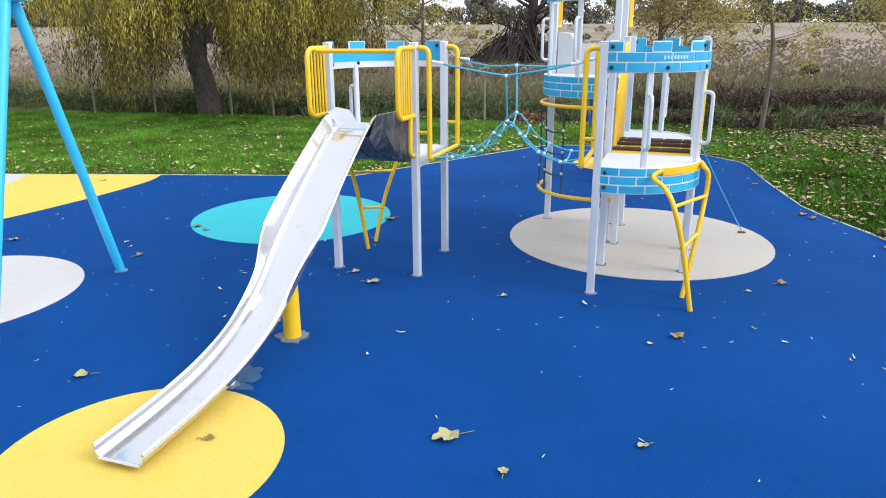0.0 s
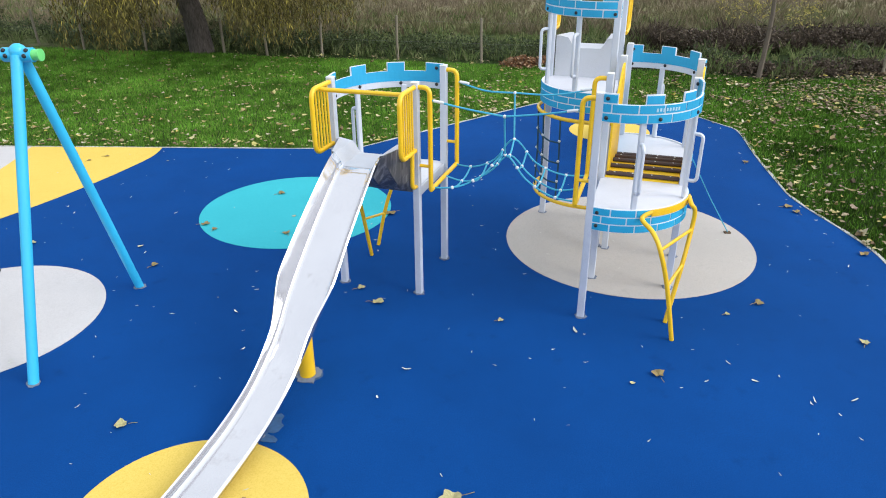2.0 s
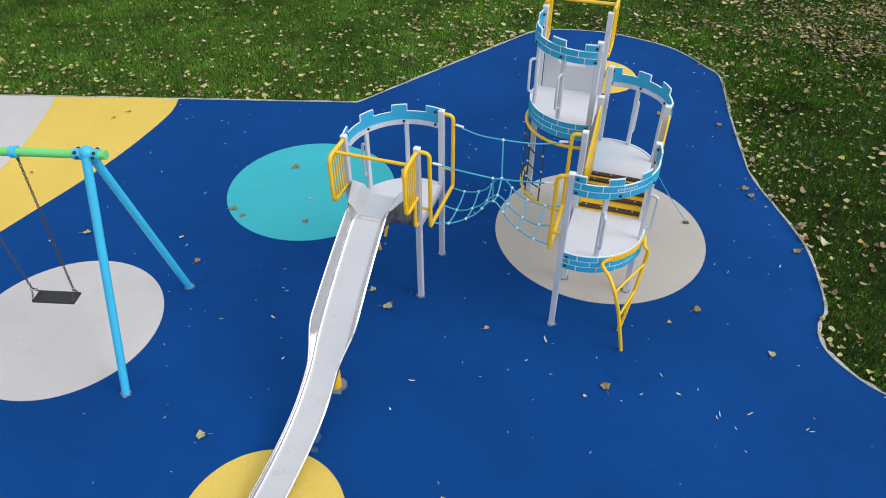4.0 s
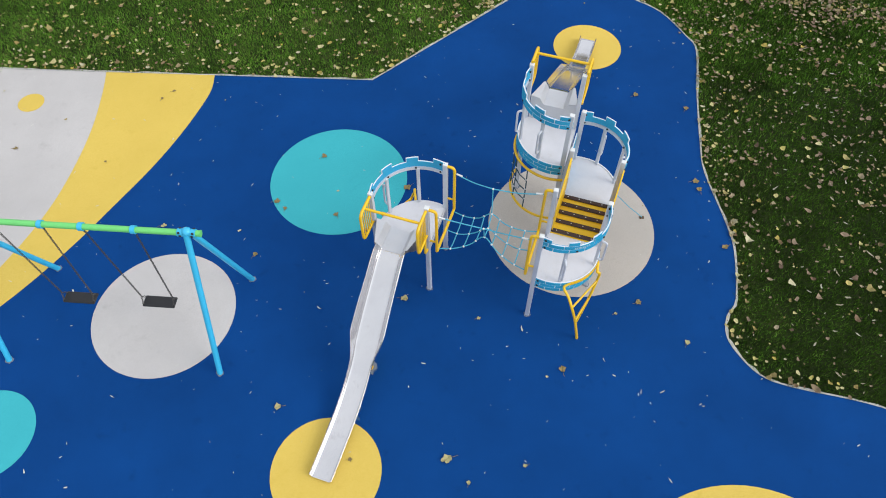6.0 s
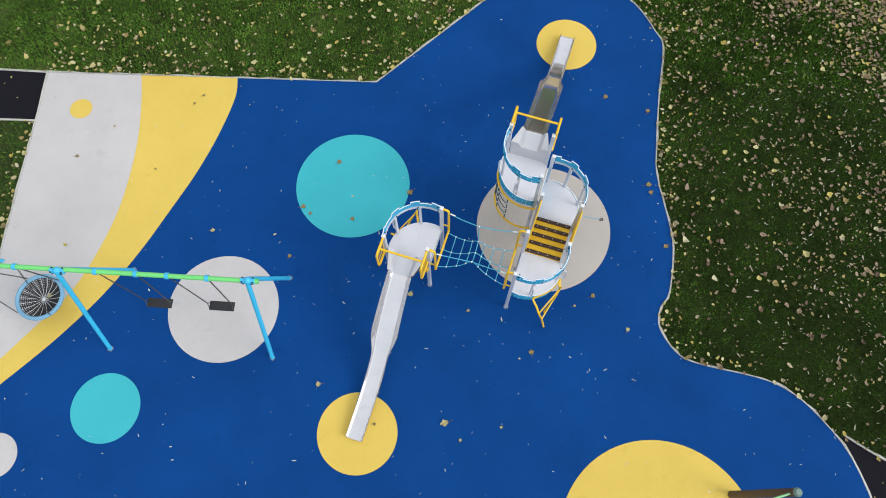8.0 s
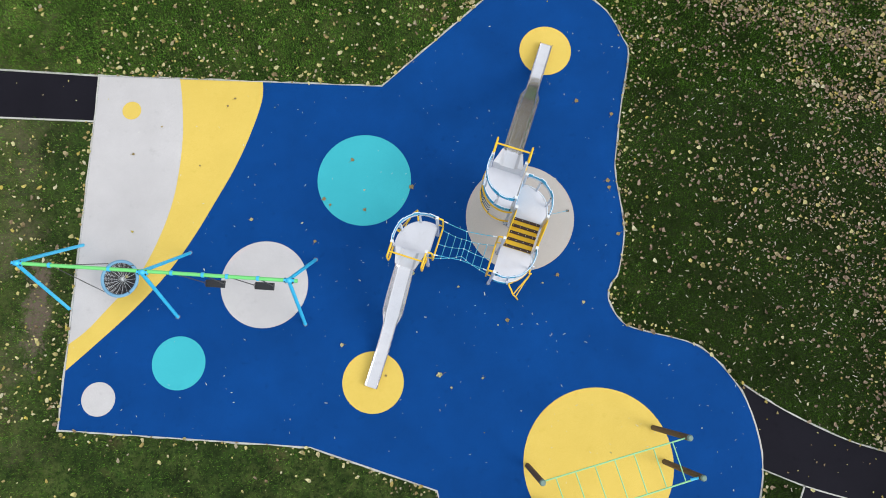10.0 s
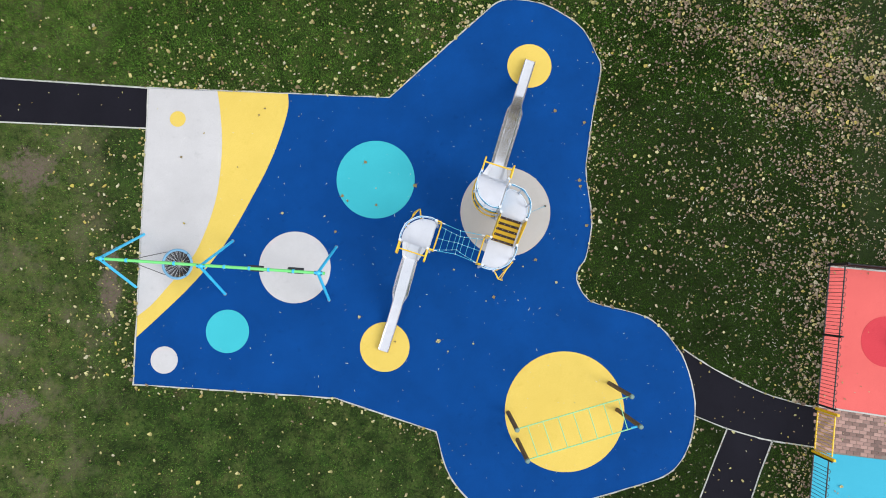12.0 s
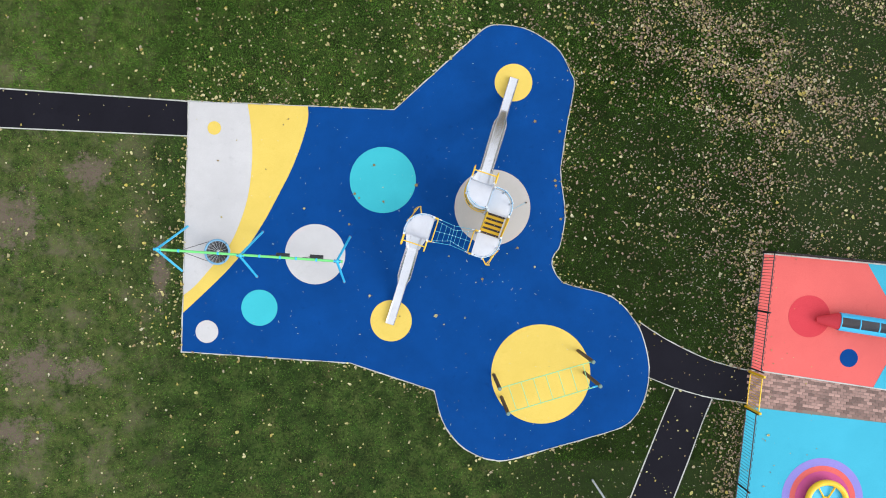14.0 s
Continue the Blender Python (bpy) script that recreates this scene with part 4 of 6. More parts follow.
# guy rope to the ground
guy_foot = Vector((2.87, 6.02, 0.0))
g0 = bay_m.on(0.22, 0.02, FLOOR - 0.05)
part("guy_rope", tube([g0, g0.lerp(guy_foot + UP * 0.02, 0.5) - UP * 0.02, guy_foot + UP * 0.02], 0.0055, 6), ROPE, tower_b, "thin blue stay rope to the ground", True)
part("stay_plate", box(0.07, 0.05, 0.02, tuple(guy_foot)), TIMBER, tower_b, "brown stay anchor")

# ---------------------------------------------------------------- slides
def plate(points, thick, across):
    """A flat plate of any outline, given its corners in order."""
    t = across.normalized() * thick / 2
    m = len(points)
    bm = bm_of([p + t for p in points] + [p - t for p in points], [tuple(range(m)), tuple(range(2 * m - 1, m - 1, -1))] + [(i, (i + 1) % m, (i + 1) % m + m, i + m) for i in range(m)])
    bmesh.ops.recalc_face_normals(bm, faces=bm.faces)
    return bm


def make_slide(name, label, start, way, bed, deck_z, kink, deep, support=(), smears=()):
    """A steel chute: bed gives (distance, height). Its flared sides grow down to the kink and are low after it."""
    top = thing(name, label, "slide", group="steel slides")
    across = Vector((way.y, -way.x, 0))
    line = spline([(s, 0, z) for s, z in bed[1:]], 5)
    verts, faces = [], []
    first = line[0].x
    for p in line:
        s, z = p.x, p.z
        k = min(1.0, max(0.0, (s - kink + 0.05) / 0.37))
        k = k * k * (3 - 2 * k)
        g = min(1.0, (s - first) / (kink - first))
        low = min(1.0, max(0.0, (s - kink + 0.10) / 0.75))
        low = low * low * (3 - 2 * low)
        wall = (0.115 + deep * g) * (1 - low) + 0.078 * low
        half = (0.205 + 0.027 * g) * (1 - k) + 0.149 * k
        foot = (0.140 + 0.012 * g) * (1 - k) + 0.130 * k
        c = start + way * s + UP * z
        side = [(half + 0.010, wall - 0.012), (half, wall), (half - 0.005, wall - 0.006), (half - 0.010, wall - 0.018), (foot + 0.020, 0.052), (foot + 0.015, 0.038), (foot + 0.006, 0.014), (foot - 0.006, 0.003), (foot - 0.018, 0.0), (foot - 0.030, 0.0)]
        for x, h in side:
            verts.append(c - across * x + UP * h)
        for x, h in side[::-1]:
            verts.append(c + across * x + UP * h)
    n = 20
    for i in range(len(line) - 1):
        faces += [(i * n + j, i * n + j + 1, (i + 1) * n + j + 1, (i + 1) * n + j) for j in range(n - 1)]
    bm = bm_of(verts, faces)
    bmesh.ops.recalc_face_normals(bm, faces=bm.faces)
    bmesh.ops.solidify(bm, geom=bm.faces, thickness=0.006)
    part("chute", bm, STEEL, top, "bright brushed steel chute", True)
    # the head: a riser off the deck, a short floor, flared wings and closed sides
    z = bed[0][1]
    s1 = bed[1][0] + 0.01
    at = lambda s, x, h: start + way * s + across * x + UP * (z + h)
    part("head_floor", plate([at(0, -0.14, 0), at(0, 0.14, 0), at(s1, 0.145, 0), at(s1, -0.145, 0)], 0.006, UP), MATT_STEEL, top, "flat steel head of the slide")
    part("riser", plate([start - across * 0.34 + UP * deck_z, start + across * 0.34 + UP * deck_z, at(0, 0.34, 0.126), at(0, 0.21, 0.103), at(0, 0.14, 0), at(0, -0.14, 0), at(0, -0.21, 0.103), at(0, -0.34, 0.126)], 0.006, way), MATT_STEEL, top, "grey steel riser at the deck")
    for s in (-1, 1):
        part("wing", bm_of([at(0, 0.14 * s, 0), at(0, 0.21 * s, 0.105), at(s1, 0.205 * s, 0.115), at(s1, 0.145 * s, 0),
                            at(0, 0.34 * s, 0.128), at(s1 - 0.01, 0.232 * s, 0.118)], [(0, 1, 2, 3), (1, 4, 5, 2)]), MATT_STEEL, top, "flared steel wing of the slide head")
        # the sheet below the wing sweeps back and down to the edge of the deck
        low = deck_z - z - 0.03
        rim = [(0.0, 0.343, 0.124), (s1 - 0.005, 0.236, 0.114), (s1 + 0.02, 0.214, 0.105), (s1 + 0.02, 0.150, -0.06), (s1 + 0.02, 0.01, -0.06)]
        foot = [(0.004, 0.343, low), (0.004, 0.26, low), (0.004, 0.17, low), (0.004, 0.08, low), (0.004, 0.01, low)]
        verts = []
        for (ra_, xa, ha), (rb, xb, hb) in zip(rim, foot):
            for i in range(7):
                q = i / 6
                u, v, w = (1 - q) ** 2, 2 * q * (1 - q), q * q
                verts.append(at(ra_ * u + ra_ * 0.55 * v + rb * w, (xa * u + (xa * 0.6 + xb * 0.4) * v + xb * w) * s, ha * u + (ha * 0.35 + hb * 0.65) * v + hb * w))
        bm = bm_of(verts, [(i * 7 + j, i * 7 + j + 1, (i + 1) * 7 + j + 1, (i + 1) * 7 + j) for i in range(4) for j in range(6)])
        bmesh.ops.recalc_face_normals(bm, faces=bm.faces)
        bmesh.ops.solidify(bm, geom=bm.faces, thickness=0.004)
        part("head_side", bm, STREAKED, top, "dark rain-streaked sheet under the slide head", True)
    end = line[-1]
    c = start + way * end.x
    part("end_lip", tube([c - across * 0.125 + UP * end.z, c + across * 0.125 + UP * end.z], 0.010, 8), STEEL, top, "rounded end of the chute", True)
    for s, r, m in support:
        zz = next(p.z for p in line if p.x >= s)
        c = start + way * s
        part("support", tube([c, c + UP * (zz - 0.012 - 0.75 * r)], r, 16), m, top, "round support post under the slide", True)
        pts = [(c.x + math.cos(a) * r * 1.75 * random.uniform(0.75, 1.35), c.y + math.sin(a) * r * 1.75 * random.uniform(0.75, 1.35)) for a in [i * math.pi / 9 for i in range(18)]]
        part("sealant", prism(pts, 0.0, 0.009), MASTIC, top, "grey smeared sealant round the foot")
    # a ragged smear of thin sealant by the lower foot
    for j, (s, x, r, flat) in enumerate(smears):
        c = start + way * s + across * x
        pts = []
        for i in range(26):
            a, k = i * math.pi / 13, random.uniform(0.78, 1.12) * (0.8 if i % 3 == 1 else 1.0)
            q = c + across * (math.cos(a) * r * k) + way * (math.sin(a) * r * k * flat)
            pts.append((q.x, q.y))
        part("sealant", prism(pts, 0.0, 0.0045 + 0.0015 * j), SMEAR, top, "thin grey-blue smear of sealant on the rubber")
    return top


SMEARS_A = ((2.13, 0.01, 0.15, 1.0), (2.25, -0.09, 0.08, 0.5), (1.49, -0.01, 0.14, 0.7))
BED_A = [(0.0, 1.335), (0.37, 1.335), (0.48, 1.30), (0.75, 1.12), (1.08, 0.88), (1.4, 0.625), (1.7, 0.39), (2.0, 0.225), (2.3, 0.13), (2.6, 0.082), (2.9, 0.058), (3.16, 0.045)]
make_slide("slide", "bright steel slide with flared sides near its head", (la + bay_a.c) / 2, -V2, BED_A, FLOOR, 1.40, 0.055, ((1.50, 0.062, YELLOW), (2.25, 0.03, ALLOY)), SMEARS_A)
BED_U = [(0.0, 1.945), (0.34, 1.945), (0.42, 1.908), (1.0, 1.537), (1.6, 1.153), (2.0, 0.895), (2.2, 0.755), (2.5, 0.53), (2.8, 0.335), (3.2, 0.17), (3.6, 0.085), (4.0, 0.05)]
make_slide("slide", "long steel slide from the high castle deck", (lu + bay_u.c) / 2, V2, BED_U, HIGH, 2.17, 0.005, ((2.3, 0.062, YELLOW), (3.2, 0.03, ALLOY)))

# ---------------------------------------------------------------- net bridge
net = thing("net_bridge", "sagging turquoise rope net bridge between the towers", "rope bridge")


def rope(line, r=0.0082):
    return part("rope", tube(spline(line, 5), r, 7), ROPE, net, "", True)


KNOT = mesh_of("connector", ball(0.016), CLIP, True)
a_n, a_f = NET_A
b_n, b_f = NET_B
mid_n, mid_f = Vector((0.195, 4.53, 1.735)), Vector((0.335, 5.15, 1.79))
for a, m, b in ((a_n, mid_n, b_n), (a_f, mid_f, b_f)):
    rope([a + UP * (FLOOR + 0.80), a.lerp(Vector((m.x, m.y, 0)), 0.5) + UP * (FLOOR + 0.735), m])
    rope([m, b.lerp(Vector((m.x, m.y, 0)), 0.5) + UP * (FLOOR + 0.735), b + UP * (FLOOR + 0.80)])
    share("connector", KNOT, net, Matrix.Translation(m))
    for end in (a, b):
        e = end + UP * (FLOOR + 0.80)
        d = (m - e).normalized()
        part("ferrule", tube([e + d * 0.03, e + d * 0.12], 0.0125, 8), CLIP, net, "pale plastic sleeve at the rope end", True)
floor_mid = [Vector((0.222, 4.66, 1.365)), Vector((0.28, 4.85, 1.30)), Vector((0.333, 5.03, 1.395))]
for m, t in ((floor_mid[0], mid_n), (floor_mid[2], mid_f)):
    rope([t, t.lerp(m, 0.5), m])
lanes = []
for k, f in enumerate((0.06, 0.5, 0.94)):
    a, b, m = a_n.lerp(a_f, f), b_n.lerp(b_f, f), floor_mid[k]
    flat = Vector((m.x, m.y, 0))
    dip = 0.0 if k != 1 else -0.05
    pts = [a + UP * (FLOOR + 0.01), a.lerp(flat, 0.35) + UP * (FLOOR + 0.02 + dip), a.lerp(flat, 0.7) + UP * (FLOOR + 0.13 + dip), m,
           b.lerp(flat, 0.7) + UP * (FLOOR + 0.13 + dip), b.lerp(flat, 0.35) + UP * (FLOOR + 0.02 + dip), b + UP * (FLOOR + 0.01)]
    rope(pts)
    lanes.append(spline(pts, 5))
for i in (4, 8, 12, 15, 18, 22, 26):
    p, q, r = lanes[0][i], lanes[1][i], lanes[2][i]
    rope([p, p.lerp(q, 0.5) - UP * 0.015, q, q.lerp(r, 0.5) - UP * 0.015, r])
    for x in (p, q, r):
        share("connector", KNOT, net, Matrix.Translation(x))

# ---------------------------------------------------------------- swings
swing = thing("swing", "light blue and green two-bay steel swing frame", "swing")
HUBS = [Vector((-9.03, 4.39, 2.34)), Vector((-6.42, 4.19, 2.34)), Vector((-3.37, 4.015, 2.34))]
along = (HUBS[2] - HUBS[0]).normalized()
square = Vector((-along.y, along.x, 0))
part("beam", tube([HUBS[0] - along * 0.1, HUBS[2] + along * 0.16], 0.040, 14), GREEN_PAINT, swing, "green tube beam", True)
part("end_cap", tube([HUBS[2] + along * 0.155, HUBS[2] + along * 0.168], 0.044, 14), GREEN_PAINT, swing, "", True)
for h in HUBS:
    hub = part("hub", merged(tube([h - along * 0.11, h + along * 0.11], 0.052, 14), ball(0.062, tuple(h + UP * 0.02), 1.0, 12, 8)), SKY_PAINT, swing, "light blue clamp joint", True)
    for s in (-1, 1):
        foot = Vector((h.x, h.y, 0)) + Vector((0.10 * s, 0.80 if s > 0 else -0.75, 0))
        part("leg", tube([h + square * s * 0.03, foot], 0.040, 14), SKY_PAINT, swing, "light blue round leg", True)
        bolt(hub, h + along * 0.07 * s - square * 0.052, -square)
        for q in (-1, 1):
            bolt(hub, h + along * 0.085 * q + square * 0.038 * s + UP * 0.038, (square * s + UP).normalized())
        pts = [(foot.x + math.cos(a) * 0.055 * random.uniform(0.8, 1.2), foot.y + math.sin(a) * 0.055 * random.uniform(0.8, 1.2)) for a in [i * math.pi / 8 for i in range(16)]]
        if h is not HUBS[0]:
            part("sealant", prism(pts, 0.0, 0.008), MASTIC, swing, "grey sealant round the leg")


def beam_at(x):
    return HUBS[0] + along * ((x - HUBS[0].x) / along.x)


LINK = None


def chain(parent, a, b):
    """Oval links, turned in turn."""
    global LINK
    if LINK is None:
        ring = [(0.011 * math.cos(t), 0, 0.026 * math.sin(t)) for t in [i * math.pi / 5 for i in range(10)]]
        LINK = mesh_of("link", tube(ring, 0.0042, 5, True), CHAIN, True)
    n = int((b - a).length / 0.038)
    base = (b - a).to_track_quat("Z", "Y").to_matrix().to_4x4()
    for i in range(n):
        share("link", LINK, parent, Matrix.Translation(a.lerp(b, (i + 0.5) / n)) @ base @ Matrix.Rotation(math.pi / 2 * (i % 2), 4, "Z"))


for x0, x1, dy in ((-4.664, -4.022, 0.035), (-5.816, -5.166, 0.02)):
    for x in (x0, x1):
        c = beam_at(x)
        part("clamp", tube([c - along * 0.028, c + along * 0.028], 0.054, 14), SKY_PAINT, swing, "light blue chain clamp", True)
    mid = beam_at((x0 + x1) / 2)
    seat_at = Vector((mid.x, mid.y + dy, 0.50))
    seat = thing("flat_swing", "flat black rubber swing seat hung on chains", "swing", group="flat swing seats")
    slab = box(0.46, 0.175, 0.032, (0, 0, 0), 0.012)
    for v in slab.verts:
        v.co.z -= 0.03 * (1 - (v.co.x / 0.23) ** 2)
    part("seat", moved(slab, Matrix.Translation(seat_at) @ along.to_track_quat("X", "Z").to_matrix().to_4x4()), BLACK, seat, "flat black rubber slab")
    for x, s in ((x0, -1), (x1, 1)):
        a, b = beam_at(x) - UP * 0.05, seat_at + along * s * 0.225 + UP * 0.14
        ch = part("chain", tube([a, a - UP * 0.05], 0.012, 8), CHAIN, seat, "steel chain")
        chain(ch, a, b)
        for k in (-1, 1):
            chain(ch, b, seat_at + along * s * 0.215 + square * k * 0.07 + UP * 0.015)

basket = thing("basket_swing", "round blue-rimmed basket swing with a black rope net", "basket swing")
bc = Vector((-7.74, 4.30, 0.50))
RIM = 0.41
part("rim", tube([bc + Vector((math.cos(a), math.sin(a), 0)) * RIM for a in [i * math.pi / 24 for i in range(48)]], 0.038, 12, True), RIM_BLUE, basket, "light blue padded rim", True)
for i in range(18):
    a = i * math.pi / 18
    d = Vector((math.cos(a), math.sin(a), 0))
    part("net_rope", tube([bc + d * RIM * k - UP * 0.16 * (1 - k * k) for k in (-1, -0.6, -0.25, 0, 0.25, 0.6, 1)], 0.012, 6), BLACK, basket, "", True)
    if i % 2 == 0:
        part("net_line", tube([bc + d * RIM * k - UP * (0.16 * (1 - k * k) - 0.014) for k in (-1, -0.6, -0.25, 0, 0.25, 0.6, 1)], 0.004, 5), CLIP, basket, "thin pale line along the rope", True)
for k in (0.08, 0.15, 0.22, 0.29, 0.36, 0.43, 0.5, 0.57, 0.64, 0.71, 0.78, 0.85, 0.92):
    part("net_ring", tube([bc + Vector((math.cos(a), math.sin(a), 0)) * RIM * k - UP * 0.16 * (1 - k * k) for a in [i * math.pi / 16 for i in range(32)]], 0.012, 6, True), BLACK, basket, "", True)
for s in (-1, 1):
    c = beam_at(bc.x + s * 0.62)
    part("clamp", tube([c - along * 0.028, c + along * 0.028], 0.054, 14), SKY_PAINT, swing, "light blue chain clamp", True)
    for k in (-1, 1):
        ch = part("chain", tube([c - UP * 0.05, c - UP * 0.09], 0.012, 8), CHAIN, basket, "steel chain")
        chain(ch, c - UP * 0.06, bc + along * s * 0.30 + square * k * 0.33 + UP * 0.04)

# ---------------------------------------------------------------- horizontal ladder on the large yellow spot
bars = thing("monkey_bars", "overhead ladder with dark timber posts and pale green rails", "monkey bars")
CAP = plain("post_cap_plastic", (0.16, 0.24, 0.20), 0.6)
FEET = [Vector((1.756, 0.0, 0)), Vector((2.02, -0.78, 0)), Vector((4.70, 0.845, 0)), Vector((4.92, 0.08, 0))]
for f in FEET:
    p = part("post", tube([f, f + UP * 2.42], 0.062, 14), TIMBER, bars, "dark brown round timber post", True)
    part("cap", tube([f + UP * 2.42, f + UP * 2.47], 0.066, 14, taper=0.045), CAP, p, "dull green-grey post cap", True)
RAIL_Z = UP * 2.30
mint = plain("mint_powder_coat", (0.27, 0.58, 0.27), 0.5)
for a, b in ((FEET[0], FEET[2]), (FEET[1], FEET[3])):
    part("rail", tube([a + RAIL_Z, b + RAIL_Z], 0.016, 10), mint, bars, "pale green rail", True)
for i in range(7):
    t = 0.095 + 0.133 * i
    part("rung", tube([FEET[0].lerp(FEET[2], t) + RAIL_Z, FEET[1].lerp(FEET[3], t) + RAIL_Z], 0.0115, 8), mint, bars, "green rung", True)
part("brace", tube([FEET[3] + RAIL_Z, FEET[3] + RAIL_Z + Vector((-0.22, -0.05, 0))], 0.026, 8), SKY_PAINT, bars, "light blue bracket", True)


# ---------------------------------------------------------------- fence, gate and things of the neighbouring area
def bow_fence(name, a, b, high=1.0, gap=0.105):
    """Black bow-topped railing between two points."""
    fence = thing(name, "black metal bow-top railing", "fence")
    a, b = Vector((*a, 0)), Vector((*b, 0))
    d = (b - a).normalized()
    n = int((b - a).length / gap)
    for z in (0.10, high - 0.12):
        part("rail", tube([a + UP * z, b + UP * z], 0.02, 6), FENCE_METAL, fence)
    bow = [(0, 0, 0.08), (0, 0, high - 0.05), (gap * 0.25, 0, high - 0.005), (gap * 0.75, 0, high - 0.005), (gap, 0, high - 0.05), (gap, 0, 0.08)]
    me = mesh_of("hoop", tube(bow, 0.008, 5), FENCE_METAL)
    turn = Matrix.Rotation(math.atan2(d.y, d.x), 4, "Z")
    for i in range(0, min(n, 150) - 1, 2):
        share("hoop", me, fence, Matrix.Translation(a + d * gap * i) @ turn)
    me2 = mesh_of("post", box(0.05, 0.05, high + 0.06, (0, 0, 0), 0.004), FENCE_METAL)
    k = max(1, round((b - a).length / 2.6))
    for i in range(k + 1):
        share("post", me2, fence, Matrix.Translation(a.lerp(b, i / k)) @ turn)
    return fence


bow_fence("fence", (E_W(0.25) - 0.06, 0.25), (E_W(4.28) - 0.06, 4.28))
bow_fence("fence", (E_W(4.28) - 0.06, 4.30), (24.0, 3.12))
bow_fence("fence", (E_W(-9.0) - 0.06, -9.0), (E_W(-1.15) - 0.06, -1.15))

gate = thing("gate", "yellow metal gate at the end of the path", "gate")
ga, gb = Vector((E_W(0.12) - 0.05, 0.12, 0)), Vector((E_W(-1.1) - 0.05, -1.1, 0))
for p in (ga, gb):
    part("post", moved(box(0.075, 0.075, 1.15, (0, 0, 0), 0.006), Matrix.Translation(p)), YELLOW, gate, "yellow square gate post")
lo, hi = ga.lerp(gb, 0.07), ga.lerp(gb, 0.93)
part("gate_frame", tube([lo + UP * 0.12, hi + UP * 0.12, hi + UP * 1.0, lo + UP * 1.0], 0.022, 8, True), YELLOW, gate, "yellow tube gate frame")
for i in range(9):
    p = lo.lerp(hi, (i + 1) / 10)
    part("bar", tube([p + UP * 0.12, p + UP * 1.0], 0.009, 6), YELLOW, gate)

tunnel = thing("tube_slide", "blue ladder-framed slide with a red cone mouth", "slide")
c0, c1, c2 = Vector((12.98, 1.95, 0.12)), Vector((13.66, 1.90, 0.30)), Vector((18.2, 1.22, 1.35))
part("mouth", tube([c0, c0.lerp(c1, 0.5), c1], 0.09, 20, taper=0.30), RED_RUBBER, tunnel, "red cone-shaped mouth", True)
dd = (c2 - c1).normalized()
ss = Vector((-dd.y, dd.x, 0)).normalized()
nn = dd.cross(ss)
nn = nn if nn.z > 0 else -nn


def shell(a0, a1, r0, r1, steps=8):
    """A long curved plate of the tube between two angles round its axis."""
    ring = [(r0, a0 + (a1 - a0) * i / steps) for i in range(steps + 1)] + [(r1, a1 + (a0 - a1) * i / steps) for i in range(steps + 1)]
    n = len(ring)
    verts = [c + ss * math.cos(a) * r + nn * math.sin(a) * r for c in (c1, c2) for r, a in ring]
    faces = [(i, (i + 1) % n, (i + 1) % n + n, i + n) for i in range(n)] + [tuple(range(n))[::-1], tuple(range(n, 2 * n))]
    bm = bm_of(verts, faces)
    bmesh.ops.recalc_face_normals(bm, faces=bm.faces)
    return bm


part("chute", shell(-2.6, -0.54, 0.27, 0.285), plain("grey_brown_chute", (0.20, 0.165, 0.15), 0.5, 0.0, 0.3), tunnel, "dull grey-brown chute inside the tube", True)
for a0, a1 in ((-0.6, 1.0), (math.pi - 1.0, math.pi + 0.6)):
    part("side_shell", shell(a0, a1, 0.295, 0.315), SKY_PAINT, tunnel, "light blue curved side of the tube", True)
for i in range(9):
    p = c1.lerp(c2, (i + 0.02) / 8)
    arc = [p + ss * math.cos(a) * 0.31 + nn * math.sin(a) * 0.31 for a in [0.95 + 1.25 * k / 8 for k in range(9)]]
    part("hoop", tube(arc, 0.022, 8), SKY_PAINT, tunnel, "light blue cross hoop", True)
for s in (0.35, 0.8, 1.0):
    p = c1.lerp(c2, s)
    part("leg", tube([Vector((p.x, p.y, 0)), p - UP * 0.29], 0.04, 10), SKY_PAINT, tunnel, "light blue leg", True)

bowl = thing("spinner_bowl", "yellow-rimmed blue play spinner standing on coloured rings", "spinner")
cb = Vector((13.26, -4.35, 0))
part("rim", tube([cb + Vector((math.cos(a) * 0.67, math.sin(a) * 0.67, 0.30)) for a in [i * math.pi / 20 for i in range(40)]], 0.10, 10, True), YELLOW, bowl, "yellow rim", True)
part("dish", prism(disc((cb.x, cb.y), 0.62, 40), 0.10, 0.20), SKY_PAINT, bowl, "blue dish")
part("stem", tube([cb, cb + UP * 0.24], 0.16, 16), YELLOW, bowl, "yellow stem", True)
for i in range(6):
    a = i * math.pi / 3
    d = Vector((math.cos(a), math.sin(a), 0))
    part("spoke", tube([cb + d * 0.1 + UP * 0.24, cb + d * 0.64 + UP * 0.30], 0.03, 8), YELLOW, bowl, "yellow spoke", True)

sign_post = thing("post", "slim white painted post standing in the lawn", "post", at=(5.21, -3.69, 0))
part("shaft", tube([(0, 0, -0.05), (0, 0, 2.1)], 0.035, 12), WHITE_BOARD, sign_post, "", True)
part("cap", tube([(0, 0, 2.1), (0, 0, 2.13)], 0.037, 12, taper=0.02), WHITE_BOARD, sign_post, "", True)

